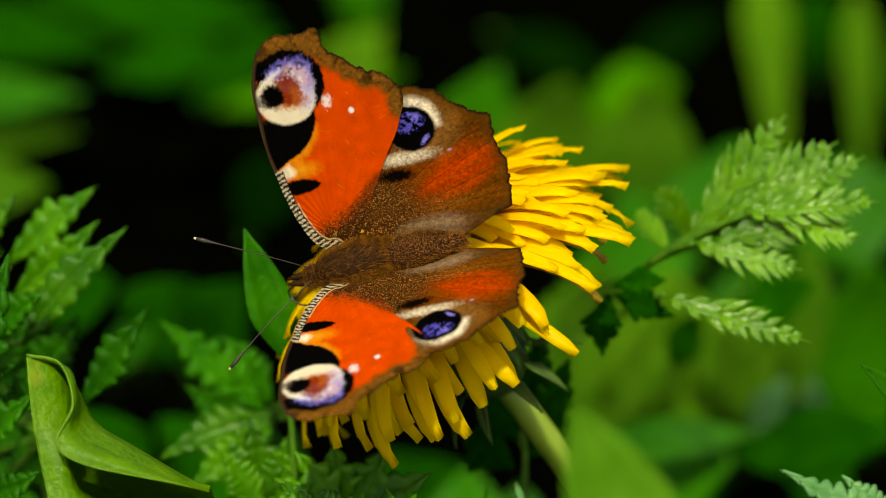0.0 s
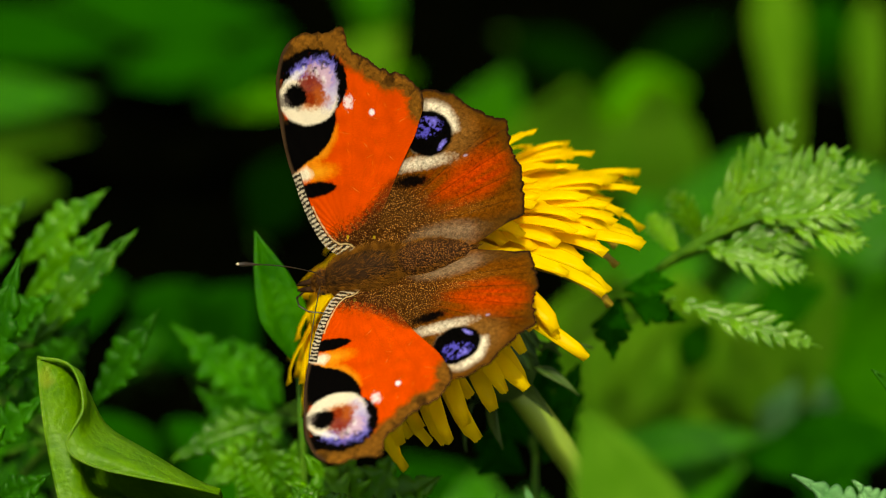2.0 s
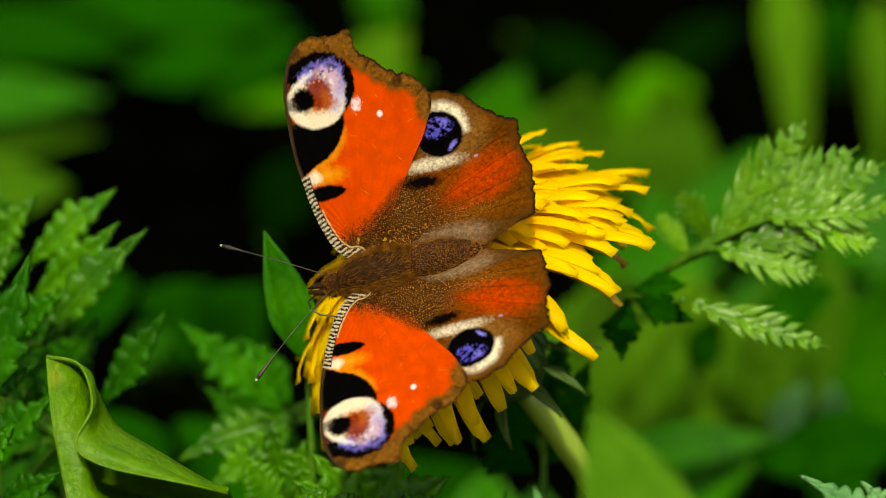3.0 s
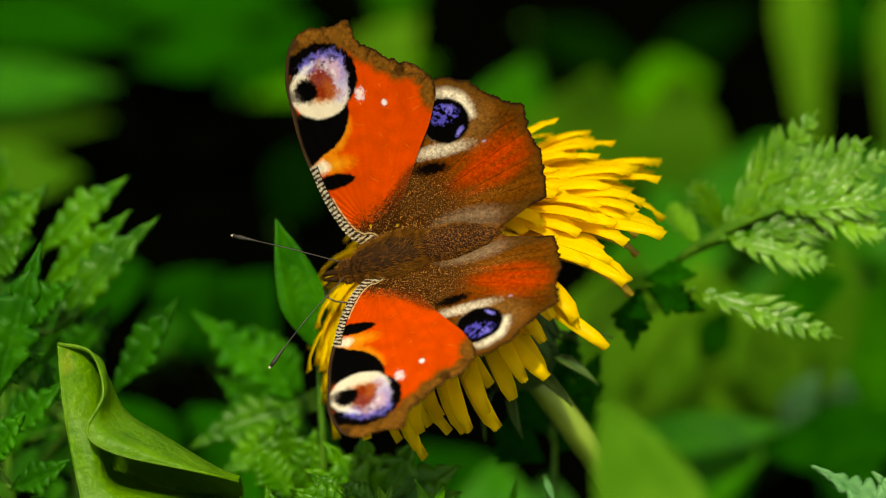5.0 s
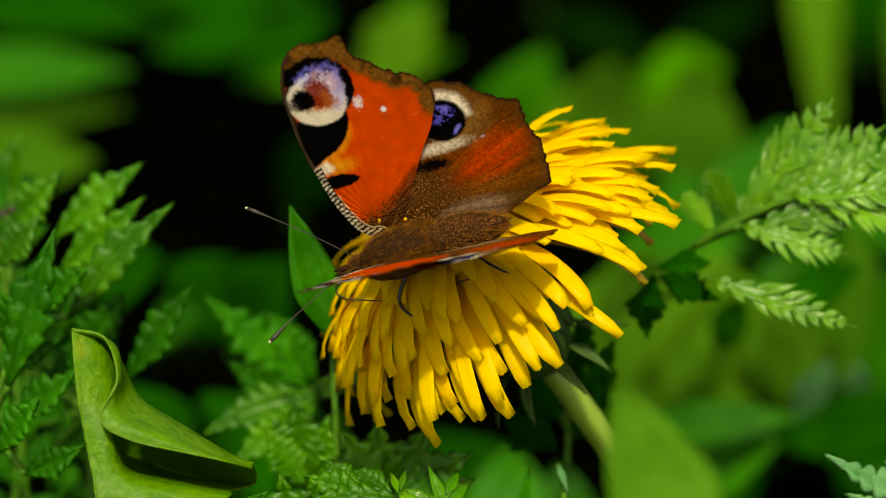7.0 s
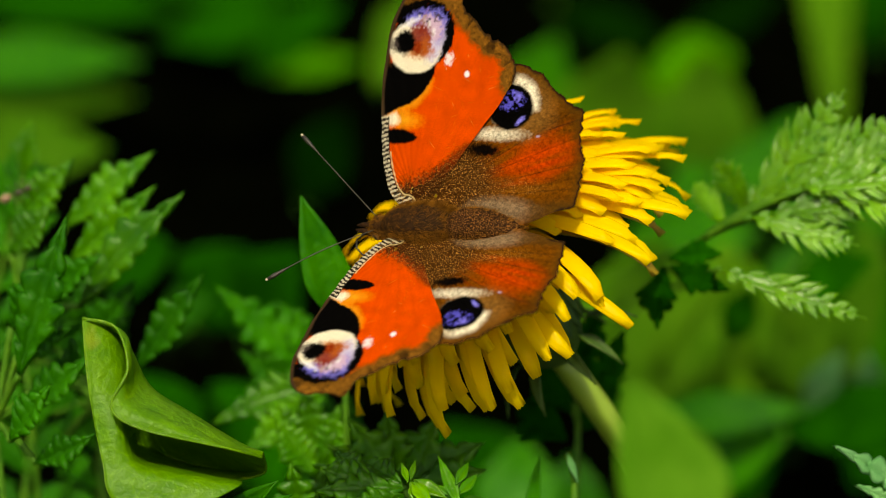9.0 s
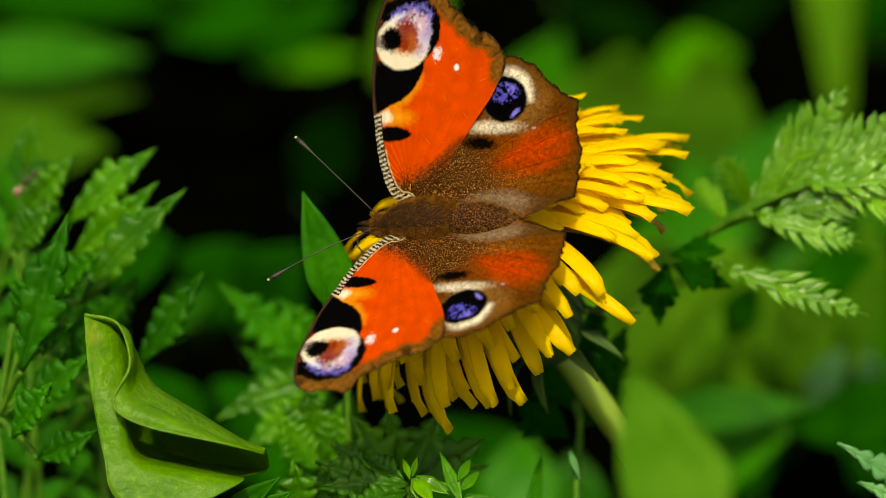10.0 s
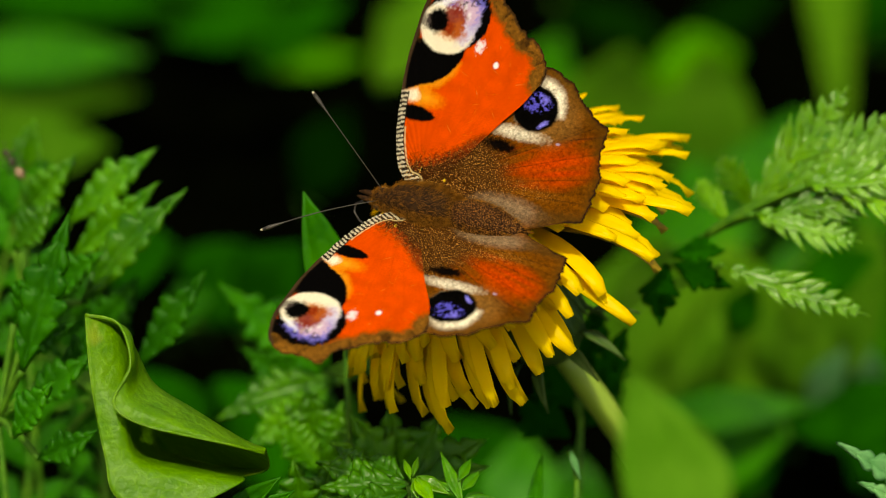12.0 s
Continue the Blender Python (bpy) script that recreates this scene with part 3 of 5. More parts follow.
def paint_hind(u, v, rim):
    c = Canvas(u, v, (0.125, 0.037, 0.002))
    reach = np.hypot(u - 1, v - 1)
    ang = np.degrees(np.arctan2(v - 1.0, 1.0 - u))
    streak = lattice(ang * 0.55, reach * 0.16, 7)
    c.rgb *= (0.6 + 0.6 * streak + 0.25 * lattice(u * 2.4, v * 2.4, 9))[..., None]
    # warm red flush
    c.rough, keep = (streak - 0.5) * 1.2, c.rough
    c.lay((0.26, 0.040, 0.002), spot(u, v, -14.4, 6.2, 5.6, 2.2, -14), 3.0, 2.2, 0.75)
    c.lay((0.50, 0.040, 0.001), spot(u, v, -16.4, 6.4, 3.2, 1.4, -14), 2.8, 2.2, 0.8)
    c.rough = keep
    for a in (4, 12, 20, 28, 36, 45):
        c.lay((0.030, 0.012, 0.003), np.abs(ang - a) * reach * 0.0175 - 0.05, 0.14, 0.06, 0.7)
    # root with golden hairs
    k = c.lay((0.040, 0.012, 0.001), reach - 11.2, 4.0, 3.0, 0.95)
    k2 = np.clip(1.4 - np.abs(v - 3.2 - 0.02 * u), 0, 1) * np.clip((u + 19) / 6, 0, 1)
    c.gold += np.maximum(0.95 * k, 0.75 * k2)
    # eyespot with its pale surround
    c.lay((0.22, 0.105, 0.025), spot(u, v, -13.4, 13.4, 4.6, 4.2, 30), 2.6, 1.2, 0.60)
    c.lay(CREAM, np.maximum(spot(u, v, -12.2, 13.8, 3.6, 3.65, 20), -(v - 11.9 + 0.25 * (u + 12))), 0.8, 0.4, 0.88)
    c.lay(CREAM, spot(u, v, -9.8, 9.75, 3.3, 0.72, 2), 0.9, 0.5, 0.8)
    c.lay((0.14, 0.075, 0.03), np.maximum(spot(u, v, -9.0, 16.0, 3.6, 3.0, 50), -spot(u, v, -12.0, 13.6, 2.6, 2.8)), 1.2, 0.6, 0.6)
    c.lay(BLACK, spot(u, v, -11.6, 13.3, 3.3, 3.0, 12), 0.35, 0.3)
    c.lay((0.085, 0.075, 0.52), np.maximum(0.56 - lattice(u * 3.6, v * 3.6, 11), spot(u, v, -11.7, 14.1, 1.9, 1.3, 10)), 0.25, 0.9, 0.9)
    c.lay((0.20, 0.18, 0.75), spot(u, v, -13.2, 11.5, 0.75, 0.27, -40), 0.25, 0.3, 0.95)
    c.lay((0.16, 0.14, 0.66), spot(u, v, -12.7, 14.6, 0.55, 0.5, 0), 0.4, 1.2, 0.8)
    c.gold *= 1 - c.lay(BLACK, spot(u, v, -8.0, 7.75, 2.3, 0.85, 4), 0.6, 0.5, 0.98)
    c.lay((0.30, 0.28, 0.44), spot(u, v, -15.8, 9.35, 0.24, 0.16), 0.15, 0.1, 0.8)
    c.lay((0.012, 0.008, 0.005), off_line(u, v, [(-22.0, 11.5), (-17.4, 10.2)]) - 0.06, 0.15, 0.1, 0.8)
    # pale fold beside the abdomen, its grey sheen painted in; dark rim
    k = c.lay(GREY_SHEEN, spot(u, v, -11.0, -0.1, 4.6, 1.5, 3), 1.2, 0.6, 0.8)
    c.lay((0.075, 0.036, 0.008), np.maximum(v - 0.8, u + 15.0), 1.5, 0.8, 0.7)
    c.gold *= 1 - 0.85 * k
    edge = off_line(u, v, rim["margin"])
    c.rgb *= (1 + 0.7 * (lattice(u * 7, v * 7, 16) - 0.5) + 0.5 * (lattice(u * 2.6, v * 2.6, 15) - 0.5))[..., None]
    c.lay((0.085, 0.036, 0.004), edge - 1.1, 1.2, 0.6, 0.6)
    c.lay((0.020, 0.010, 0.005), edge - 0.30, 0.3, 0.4, 0.95)
    return c


def wing_mesh(name, outline, root, paint, side, crown):
    """A wing in its own plane: x forward, y outward on that side, cambered; painted above, plain dark below."""
    n, m, under = 500, 200, 10
    loop = spline(outline, n)
    # uneven, slightly scalloped outer rim
    wob = (lattice(np.arange(n) * 0.23, np.zeros(n), 21) - 0.5) * 0.26 + np.abs(np.sin(np.arange(n) * 0.105)) * 0.22 + (lattice(np.arange(n) * 0.8, np.ones(n) * 7, 22) - 0.5) * 0.32
    where = np.arange(n) / n
    outer = np.clip(np.minimum(where - crown[0], crown[1] - where) * 30, 0, 1)
    mid = np.array(root)
    ray = loop - mid
    loop = loop + ray / np.linalg.norm(ray, axis=1, keepdims=True) * (wob * outer)[:, None]
    r = np.linspace(0.02, 1, m)
    uv = mid + r[:, None, None] * (loop - mid)[None]
    u, v = uv[..., 0], uv[..., 1]
    i0, i1 = int(crown[0] * n), int(crown[1] * n)
    rim = {"margin": [tuple(p) for p in loop[i0:i1:3]], "front": [tuple(p) for p in loop[0:i0:3]], "inner": [tuple(p) for p in loop[i1::3]]}
    marks = loop[i0:i1:3]
    rim["along"] = np.zeros(u.shape)
    nearest = np.full(u.shape, 1e9)
    for i, p in enumerate(marks):
        d = np.hypot(u - p[0], v - p[1])
        rim["along"] = np.where(d < nearest, i * 0.45, rim["along"])
        nearest = np.minimum(nearest, d)
    c = paint(u, v, rim)
    lift = -0.41 * np.sin(np.clip(v / 30, 0, 1) * 3.1) - 0.00017 * v * v
    fan = np.degrees(np.arctan2(u - root[0], v - root[1]))
    lift = lift + 0.07 * np.sin(fan * 0.75) * r[:, None]
    top = np.stack([u, side * v, lift], -1) * 0.001
    ru = np.linspace(0.02, 1, under)[:-1]
    low_uv = mid + ru[:, None, None] * (loop - mid)[None]
    idx = np.clip((ru * (m - 1)).astype(int), 0, m - 1)
    low = np.stack([low_uv[..., 0], side * low_uv[..., 1], lift[idx] - 0.14], -1) * 0.001
    verts = np.concatenate([top.reshape(-1, 3), low.reshape(-1, 3)])
    k = np.arange(n)
    kn = (k + 1) % n
    quads = []
    for j in range(m - 1):
        quads.append(np.stack([j * n + k, j * n + kn, (j + 1) * n + kn, (j + 1) * n + k], 1))
    upper = len(quads) * n
    for j in range(under - 1):
        a = m * n + j * n
        b = m * n + (j + 1) * n if j < under - 2 else (m - 1) * n
        quads.append(np.stack([a + k, b + k, b + kn, a + kn], 1))
    quads = np.concatenate(quads)
    if side > 0:
        quads = quads[:, ::-1]
    me = bpy.data.meshes.new(name)
    me.vertices.add(len(verts))
    me.vertices.foreach_set("co", verts.ravel())
    me.loops.add(quads.size)
    me.loops.foreach_set("vertex_index", quads.ravel().astype(np.int32))
    me.polygons.add(len(quads))
    me.polygons.foreach_set("loop_start", np.arange(0, quads.size, 4, dtype=np.int32))
    me.materials.append(WING)
    me.materials.append(UNDERSIDE)
    slots = np.zeros(len(quads), np.int32)
    slots[upper:] = 1
    me.polygons.foreach_set("material_index", slots)
    me.polygons.foreach_set("use_smooth", np.ones(len(quads), bool))
    me.update(calc_edges=True)
    colour = me.attributes.new("scales", "FLOAT_COLOR", "POINT")
    data = np.zeros((len(verts), 4), np.float32)
    data[:, 3] = 1
    data[:u.size, :3] = np.clip(c.rgb * 0.84, 0, 1).reshape(-1, 3)
    colour.data.foreach_set("color", data.ravel())
    gold = me.attributes.new("gold", "FLOAT", "POINT")
    g = np.zeros(len(verts), np.float32)
    g[:u.size] = np.clip(c.gold, 0, 1).ravel()
    gold.data.foreach_set("value", g)
    me.validate()
    return me


def lathe(profile, sides=24, flat=1.0):
    """A body of revolution along x from (x, radius, drop)."""
    v, f = [], []
    for x, r, z in profile:
        v += [(x * 0.001, r * 0.001 * math.cos(2 * math.pi * k / sides), 0.001 * (z + flat * r * math.sin(2 * math.pi * k / sides))) for k in range(sides)]
    for i in range(len(profile) - 1):
        for k in range(sides):
            a, b = i * sides + k, i * sides + (k + 1) % sides
            f.append((a, b, b + sides, a + sides))
    f.append(tuple(range(sides))[::-1])
    f.append(tuple(range(len(v) - sides, len(v))))
    return v, f


def hairs(profile, count, length, lean, width, seed, top_only=True, bare=0.0):
    """Short tapered hairs standing on a body of revolution, leaning back."""
    rnd = random.Random(seed)
    v, f = [], []
    for _ in range(count):
        i = rnd.randrange(len(profile) - 1)
        s = rnd.random()
        x, r, z = (profile[i][k] * (1 - s) + profile[i + 1][k] * s for k in range(3))
        a = rnd.uniform(-0.15, math.pi + 0.15) if top_only else rnd.uniform(0, 2 * math.pi)
        if bare and abs(a - math.pi / 2) < bare and rnd.random() < 0.8:
            continue
        out = Vector((0, math.cos(a), math.sin(a)))
        p = Vector((x, 0, z)) + out * r * 0.97
        d = (out * rnd.uniform(0.5, 1.0) + Vector((-lean, 0, 0)) + Vector((rnd.gauss(0, 0.25), rnd.gauss(0, 0.25), rnd.gauss(0, 0.25)))).normalized()
        ln = length * rnd.uniform(0.5, 1.2)
        w = d.cross(Vector((rnd.gauss(0, 1), rnd.gauss(0, 1), rnd.gauss(0, 1)))).normalized() * width
        w2 = d.cross(w).normalized() * width
        k = len(v)
        v += [(p + w) * 0.001, (p - w * 0.5 + w2 * 0.87) * 0.001, (p - w * 0.5 - w2 * 0.87) * 0.001, (p + d * ln + Vector((-0.15 * ln, 0, 0))) * 0.001]
        f += [(k, k + 1, k + 3), (k + 1, k + 2, k + 3), (k + 2, k, k + 3)]
    return mesh_of("hair", v, f, False)


# seconds; place and turn of the body; lift, forward sweep and twist of the left and right wings, pair by pair; turn and lift of the left and right antennae
BODY = (
    (0, -0.01042, -0.00114, 0.24845, -41.2, 20.0, 174.3, 42.3, 33.5, -3.2, -0.2, -2.9, -0.4, 39, 8, -22, 36),
    (0.5, -0.01043, -0.00099, 0.24851, -40.2, 21.7, 172.7, 53.5, 41.7, -0.4, -1.5, -3.5, -0.2, 40, 9, -23, 37),
    (1, -0.01041, -0.00107, 0.24830, -38.0, 21.8, 173.8, 57.1, 45.8, -0.9, -0.4, -5.3, -0.5, 43, 22, -28, 31),
    (1.5, -0.01084, -0.00101, 0.24861, -39.8, 19.0, 174.9, 37.7, 33.3, -2.3, 0.2, -1.3, 0.1, 44, 4, -25, 38),
    (2, -0.01050, -0.00132, 0.24797, -37.2, 18.6, 175.4, 25.8, 26.2, -3.3, 0.3, -0.2, 0.1, 83, 17, 16, 67),
    (2.5, -0.01024, -0.00150, 0.24767, -36.8, 20.3, 175.6, 23.2, 25.3, -3.2, 0.0, -2.0, 0.5, 51, -1, 31, 68),
    (3, -0.01021, -0.00149, 0.24777, -36.2, 19.4, 176.2, 22.8, 24.3, -3.2, -1.0, 0.1, -0.6, 45, 10, -27, 9),
    (5, -0.00992, -0.00132, 0.24810, -36.6, 21.0, 175.7, 30.4, 34.2, -2.4, -1.1, -1.6, 0.7, 41, 4, -25, 13),
    (5.5, -0.00999, -0.00137, 0.24804, -36.0, 20.1, 177.0, 28.8, 36.1, -2.7, -0.2, -1.6, 0.6, 42, 7, -27, 16),
    (6, -0.01025, -0.00136, 0.24806, -34.5, 19.3, 177.4, 29.7, 36.8, -1.9, -0.5, -2.2, 0.6, 43, 10, -29, 11),
    (6.5, -0.01055, -0.00100, 0.24834, -30.9, 22.2, 173.0, 47.1, 50.1, 1.3, -0.9, -5.3, -0.5, 41, 3, -24, 21),
    (7, -0.01059, -0.00156, 0.24736, -21.4, 25.0, 174.5, 52.0, 66.1, 4.0, 3.1, -6.4, -0.8, 46, 16, -26, 41),
    (9, -0.00944, -0.00077, 0.24888, -29.2, 16.4, 156.4, 20.1, 26.3, -2.7, 0.9, -0.4, -0.8, 40, 14, -39, 26),
    (9.5, -0.00956, -0.00068, 0.24904, -28.8, 15.8, 157.3, 20.4, 27.5, -3.0, 0.1, -0.4, -0.8, 39, 13, -39, 25),
    (10, -0.00961, -0.00076, 0.24895, -29.4, 17.9, 157.7, 20.4, 29.4, -3.7, -0.6, -0.0, -0.8, 39, 14, -37, 28),
    (10.5, -0.00947, -0.00058, 0.24915, -27.6, 17.5, 157.8, 27.5, 37.0, -2.8, -0.4, -1.2, -0.8, 39, 12, -35, 26),
    (11, -0.01003, -0.00055, 0.24908, -26.6, 17.4, 156.4, 33.9, 44.8, -2.3, 0.3, -0.7, -0.8, 42, 11, -33, 26),
    (11.5, -0.00980, -0.00075, 0.24924, -28.7, 15.8, 153.9, 19.4, 35.3, -5.2, -0.5, -0.6, -0.8, 41, 15, -34, 35),
    (12, -0.00950, 0.00032, 0.25048, -29.7, 4.7, 153.2, 24.3, 26.1, -4.3, -0.1, -0.7, -0.8, 38, 13, -35, 38),
)


def build_butterfly():
    thing = empty("butterfly", Matrix(), "red-brown butterfly with blue and cream eyespots on its wings", "butterfly")
    thorax = ((-4.2, 1.6, 0.0), (-3.6, 2.4, 0.0), (-2.0, 3.0, 0.1), (0.0, 3.3, 0.15), (2.5, 3.2, 0.1), (4.6, 2.7, 0.0), (6.0, 1.9, -0.1), (6.6, 1.2, -0.1))
    abdomen = ((-14.4, 0.3, -0.6), (-13.8, 1.0, -0.5), (-12.4, 1.7, -0.3), (-10.0, 2.4, 0.0), (-8.0, 2.7, 0.2), (-6.0, 2.7, 0.2), (-4.0, 2.2, 0.1), (-3.2, 1.8, 0.0))
    skull = ((5.9, 1.0, 0.0), (6.4, 1.5, 0.0), (7.2, 1.6, 0.0), (8.0, 1.3, -0.05), (8.5, 0.6, -0.1))
    body = part("thorax", mesh_of("thorax", *lathe(thorax)), FUR, thing, "brown furry thorax")
    tagged(part("fur", hairs(thorax, 13000, 1.3, 0.8, 0.022, 1, bare=0.62), HAIR, body, "golden brown hairs"), kind="stuff")
    # ringed abdomen
    rings = []
    for x, r, z in [tuple(np.interp(x, [p[0] for p in abdomen], [p[k] for p in abdomen]) for k in range(3)) for x in np.linspace(-14.2, -3.2, 46)]:
        rings.append((x, r * (1 - 0.05 * (math.sin(x * 4.6) > 0.75)), z))
    tail = part("abdomen", mesh_of("abdomen", *lathe(rings)), SPECKLED, thing, "brown speckled abdomen")
    tagged(part("fur", hairs(abdomen, 2200, 0.75, 1.3, 0.03, 2, bare=0.7), HAIR, tail, "golden brown hairs"), kind="stuff")
    head = part("head", mesh_of("head", *lathe(skull, 18)), FUR, thing, "brown furry head")
    tagged(part("fur", hairs(skull, 700, 0.7, -0.2, 0.03, 3), HAIR, head, "golden brown hairs"), kind="stuff")
    ball = ((-0.75, 0.1, 0), (-0.6, 0.45, 0), (-0.3, 0.7, 0), (0, 0.78, 0), (0.3, 0.7, 0), (0.6, 0.45, 0), (0.75, 0.1, 0))
    for s in (1, -1):
        part("eye", mesh_of("eye", *lathe(ball, 14)), CHITIN, head, "dark compound eye", pose(0.0072, s * 0.0010, 0.0001))
        line = [Vector((7.8, s * 0.4, -0.5)), Vector((8.9, s * 0.5, -0.2)), Vector((9.9, s * 0.45, 0.1)), Vector((10.8, s * 0.35, 0.15))]
        part("palp", mesh_of("palp", *tube([p * 0.001 for p in line], [0.00045, 0.00050, 0.00036, 0.00010], 7)), FUR, head, "brown pointed palp")
    line = [Vector(p) * 0.001 for p in ((8.2, 0.3, -0.6), (10.4, 0.2, -1.4), (11.7, 0.6, -2.0), (11.6, 1.7, -2.3), (10.4, 2.7, -2.5), (5.6, 4.1, -3.2))]
    part("proboscis", mesh_of("proboscis", *tube(line, [0.00016, 0.00015, 0.00014, 0.00013, 0.00012, 0.00008], 7)), CHITIN, head, "thin dark bent proboscis")
    # walking legs: hip, knee, ankle, foot
    for hip, knee, ankle, foot in (((1.0, 1.6, -2.0), (3.2, 3.6, -3.4), (3.3, 5.8, -4.2), (0.3, 8.3, -5.0)), ((-2.4, 1.6, -2.0), (-3.3, 3.6, -3.4), (-3.6, 4.3, -4.0), (-8.0, 4.3, -4.2)),
                                  ((1.5, -1.6, -2.0), (2.8, -4.4, -3.4), (3.4, -5.2, -4.6), (3.0, -5.8, -6.0)), ((-2.6, -1.4, -2.2), (-7.5, 0.5, -3.0), (-9.8, 3.0, -4.0), (-12.6, 5.2, -4.8))):
        line = [Vector(p) * 0.001 for p in (hip, knee, ankle, foot)]
        pts = glide(line[0], (line[0] + line[1]) / 2, line[1], (line[1] + line[2]) / 2, 5) + glide((line[1] + line[2]) / 2, line[2], (line[2] + line[3]) / 2, line[3], 6)[1:]
        part("leg", mesh_of("leg", *tube(pts, [0.00034 - 0.00002 * i for i in range(len(pts))], 7)), CHITIN, thing, "thin dark leg")
    shaft = [Vector((0.0155 * s, 0, 0.0007 * math.sin(s * 3.1))) for s in (i / 16 for i in range(17))]
    fat = [0.00007 + 0.00024 * max(0.0, min(1, (i - 12.5) / 2.5)) for i in range(17)]
    fat[-1] = 0.00022
    wings = {}
    for side, word in ((1, "left"), (-1, "right")):
        feeler = part("antenna", mesh_of("antenna", *tube(shaft, fat, 8)), ANTENNA, thing, "thin ringed antenna with a clubbed end")
        tip = part("tip", mesh_of("tip", *lathe(((0, 0.19, 0), (0.15, 0.2, 0), (0.35, 0.14, 0), (0.42, 0.04, 0)), 8)), CLUB_TIP, feeler, "pale antenna tip", pose(0.0154, 0, 0.00005))
        fore = part("forewing", wing_mesh("forewing", FORE, (2.2, 2.2), paint_fore, side, (0.405, 0.712)), None, thing, "orange-red forewing with a black, cream and violet eyespot")
        hind = part("hindwing", wing_mesh("hindwing", HIND, (-1.0, 1.6), paint_hind, side, (0.32, 0.70)), None, thing, "brown hindwing with a blue-black eyespot ringed in cream")
        wings[side] = (feeler, fore, hind)
    return thing, wings


BUTTERFLY, WINGS = build_butterfly()


def move_butterfly():
    walk(BUTTERFLY, [(r[0], pose(*r[1:7])) for r in BODY])
    for side in (1, -1):
        feeler, fore, hind = WINGS[side]
        lift, sweep, twist, turn = (7, 9, 11, 13) if side > 0 else (8, 10, 12, 15)
        walk(fore, [(r[0], pose(0, side * 0.0022, 0.0016, side * r[lift], 0, side * (r[sweep] - 1.0)) @ pose(0, 0, 0, 0, r[twist], 0)) for r in BODY])
        walk(hind, [(r[0], pose(0, side * 0.0022, 0.00135, side * (r[lift] - 1.3), 0, side * -0.3) @ pose(0, 0, 0, 0, 0.8 * min(0.0, r[twist]), 0)) for r in BODY])
        walk(feeler, [(r[0], pose(0.0072, side * 0.0009, 0.0012, 0, -r[turn + 1], r[turn])) for r in BODY])


# ---------------------------------------------------------------- leaves in and near the focus
VIEW_UP = Vector((0.0, -0.55, 0.84))


def under(thing, name, me, material, m, label=""):
    """A part at the world pose m."""
    return part(name, me, material, thing, label, thing.matrix_basis.inverted() @ m)


def stalk(thing, top, foot, radius, lean=(0, 0, 0), material=None, name="stalk"):
    """A stalk from the ground up to top."""
    top, foot = Vector(top), Vector((foot[0], foot[1], GROUND))
    mid = top.lerp(foot, 0.45) + Vector(lean)
    line = glide(top, top.lerp(mid, 0.7), mid, foot, 8)
    back = thing.matrix_basis.inverted()
    part(name, mesh_of(name, *tube([back @ p for p in line], [radius * (0.75 + 0.06 * i) for i in range(len(line))], 7)), material or STALK, thing)


def leaflet(thing, base, tip, width, teeth, material, normal=VIEW_UP, depth=0.45, fold=0.25, droop=0.10, seed=0, widest=0.38, name="leaflet", wave=0.04):
    base, tip = Vector(base), Vector(tip)
    if depth > 0.8:
        v, f = feather((tip - base).length, width * 0.001, teeth, seed)
        return under(thing, name, mesh_of(name, v, f), material, basis(base, tip - base + Vector(normal).normalized() * 0.06 * (tip - base).length, normal))
    if teeth:
        v, f = lobed((tip - base).length, width * 0.0012, teeth, depth + 0.08, fold * 0.6, droop, widest, 0.00022, seed)
    else:
        v, f = blade((tip - base).length, width * 0.001, fold, droop, widest, 12, 0.00022, wave, seed)
    chord = tip - base + Vector(normal).normalized() * droop * (tip - base).length
    return under(thing, name, mesh_of(name, v, f), material, basis(base, chord, normal))


def pinnate(base, tip, pairs, reach, width, teeth, material, label, normal=VIEW_UP, foot=None, seed=0, group="", bow=0.0, angle=48, bare=0.15, name="fern_leaf", category="leaf"):
    """A feathery leaf: a midrib from base to tip with toothed leaflets in pairs, on a stalk from the ground."""
    rnd = random.Random(seed)
    base, tip = Vector(base), Vector(tip)
    normal = Vector(normal).normalized()
    thing = empty(name, Matrix.Translation(base), label, category, group)
    line = glide(base, base.lerp(tip, 0.33) + normal * bow, base.lerp(tip, 0.66) + normal * bow, tip, 10)
    part("midrib", mesh_of("midrib", *tube([p - base for p in line], [0.00075 - 0.00006 * i for i in range(11)], 7)), STALK, thing)
    ahead = (tip - base).normalized()
    side = normal.cross(ahead).normalized()
    total = (tip - base).length
    for i in range(pairs):
        s = bare + (0.96 - bare) * i / max(1, pairs - 1)
        p = line[min(10, int(s * 10))].lerp(line[min(10, int(s * 10) + 1)], s * 10 - int(s * 10)) if s < 1 else line[10]
        size = reach * 0.001 * math.sin(math.pi * (0.22 + 0.70 * s)) ** 0.8
        for way in (1, -1):
            a = radians(angle * (1 - 0.35 * s) + rnd.uniform(-7, 7))
            d = ahead * math.cos(a) + side * way * math.sin(a) + normal * rnd.uniform(-0.15, 0.2)
            leaflet(thing, p, p + d * size * rnd.uniform(0.9, 1.1), width * (0.6 + 0.4 * size / (reach * 0.001)), teeth, material, normal + side * way * -0.25, seed=seed * 50 + 2 * i + way)
    leaflet(thing, line[9], tip + ahead * reach * 0.0004, width * 0.8, teeth, material, normal, seed=seed * 50 + 49)
    if foot is None:
        foot = foot_of(base)
    stalk(thing, base + normal * -0.0002, foot, 0.0008)
    return thing


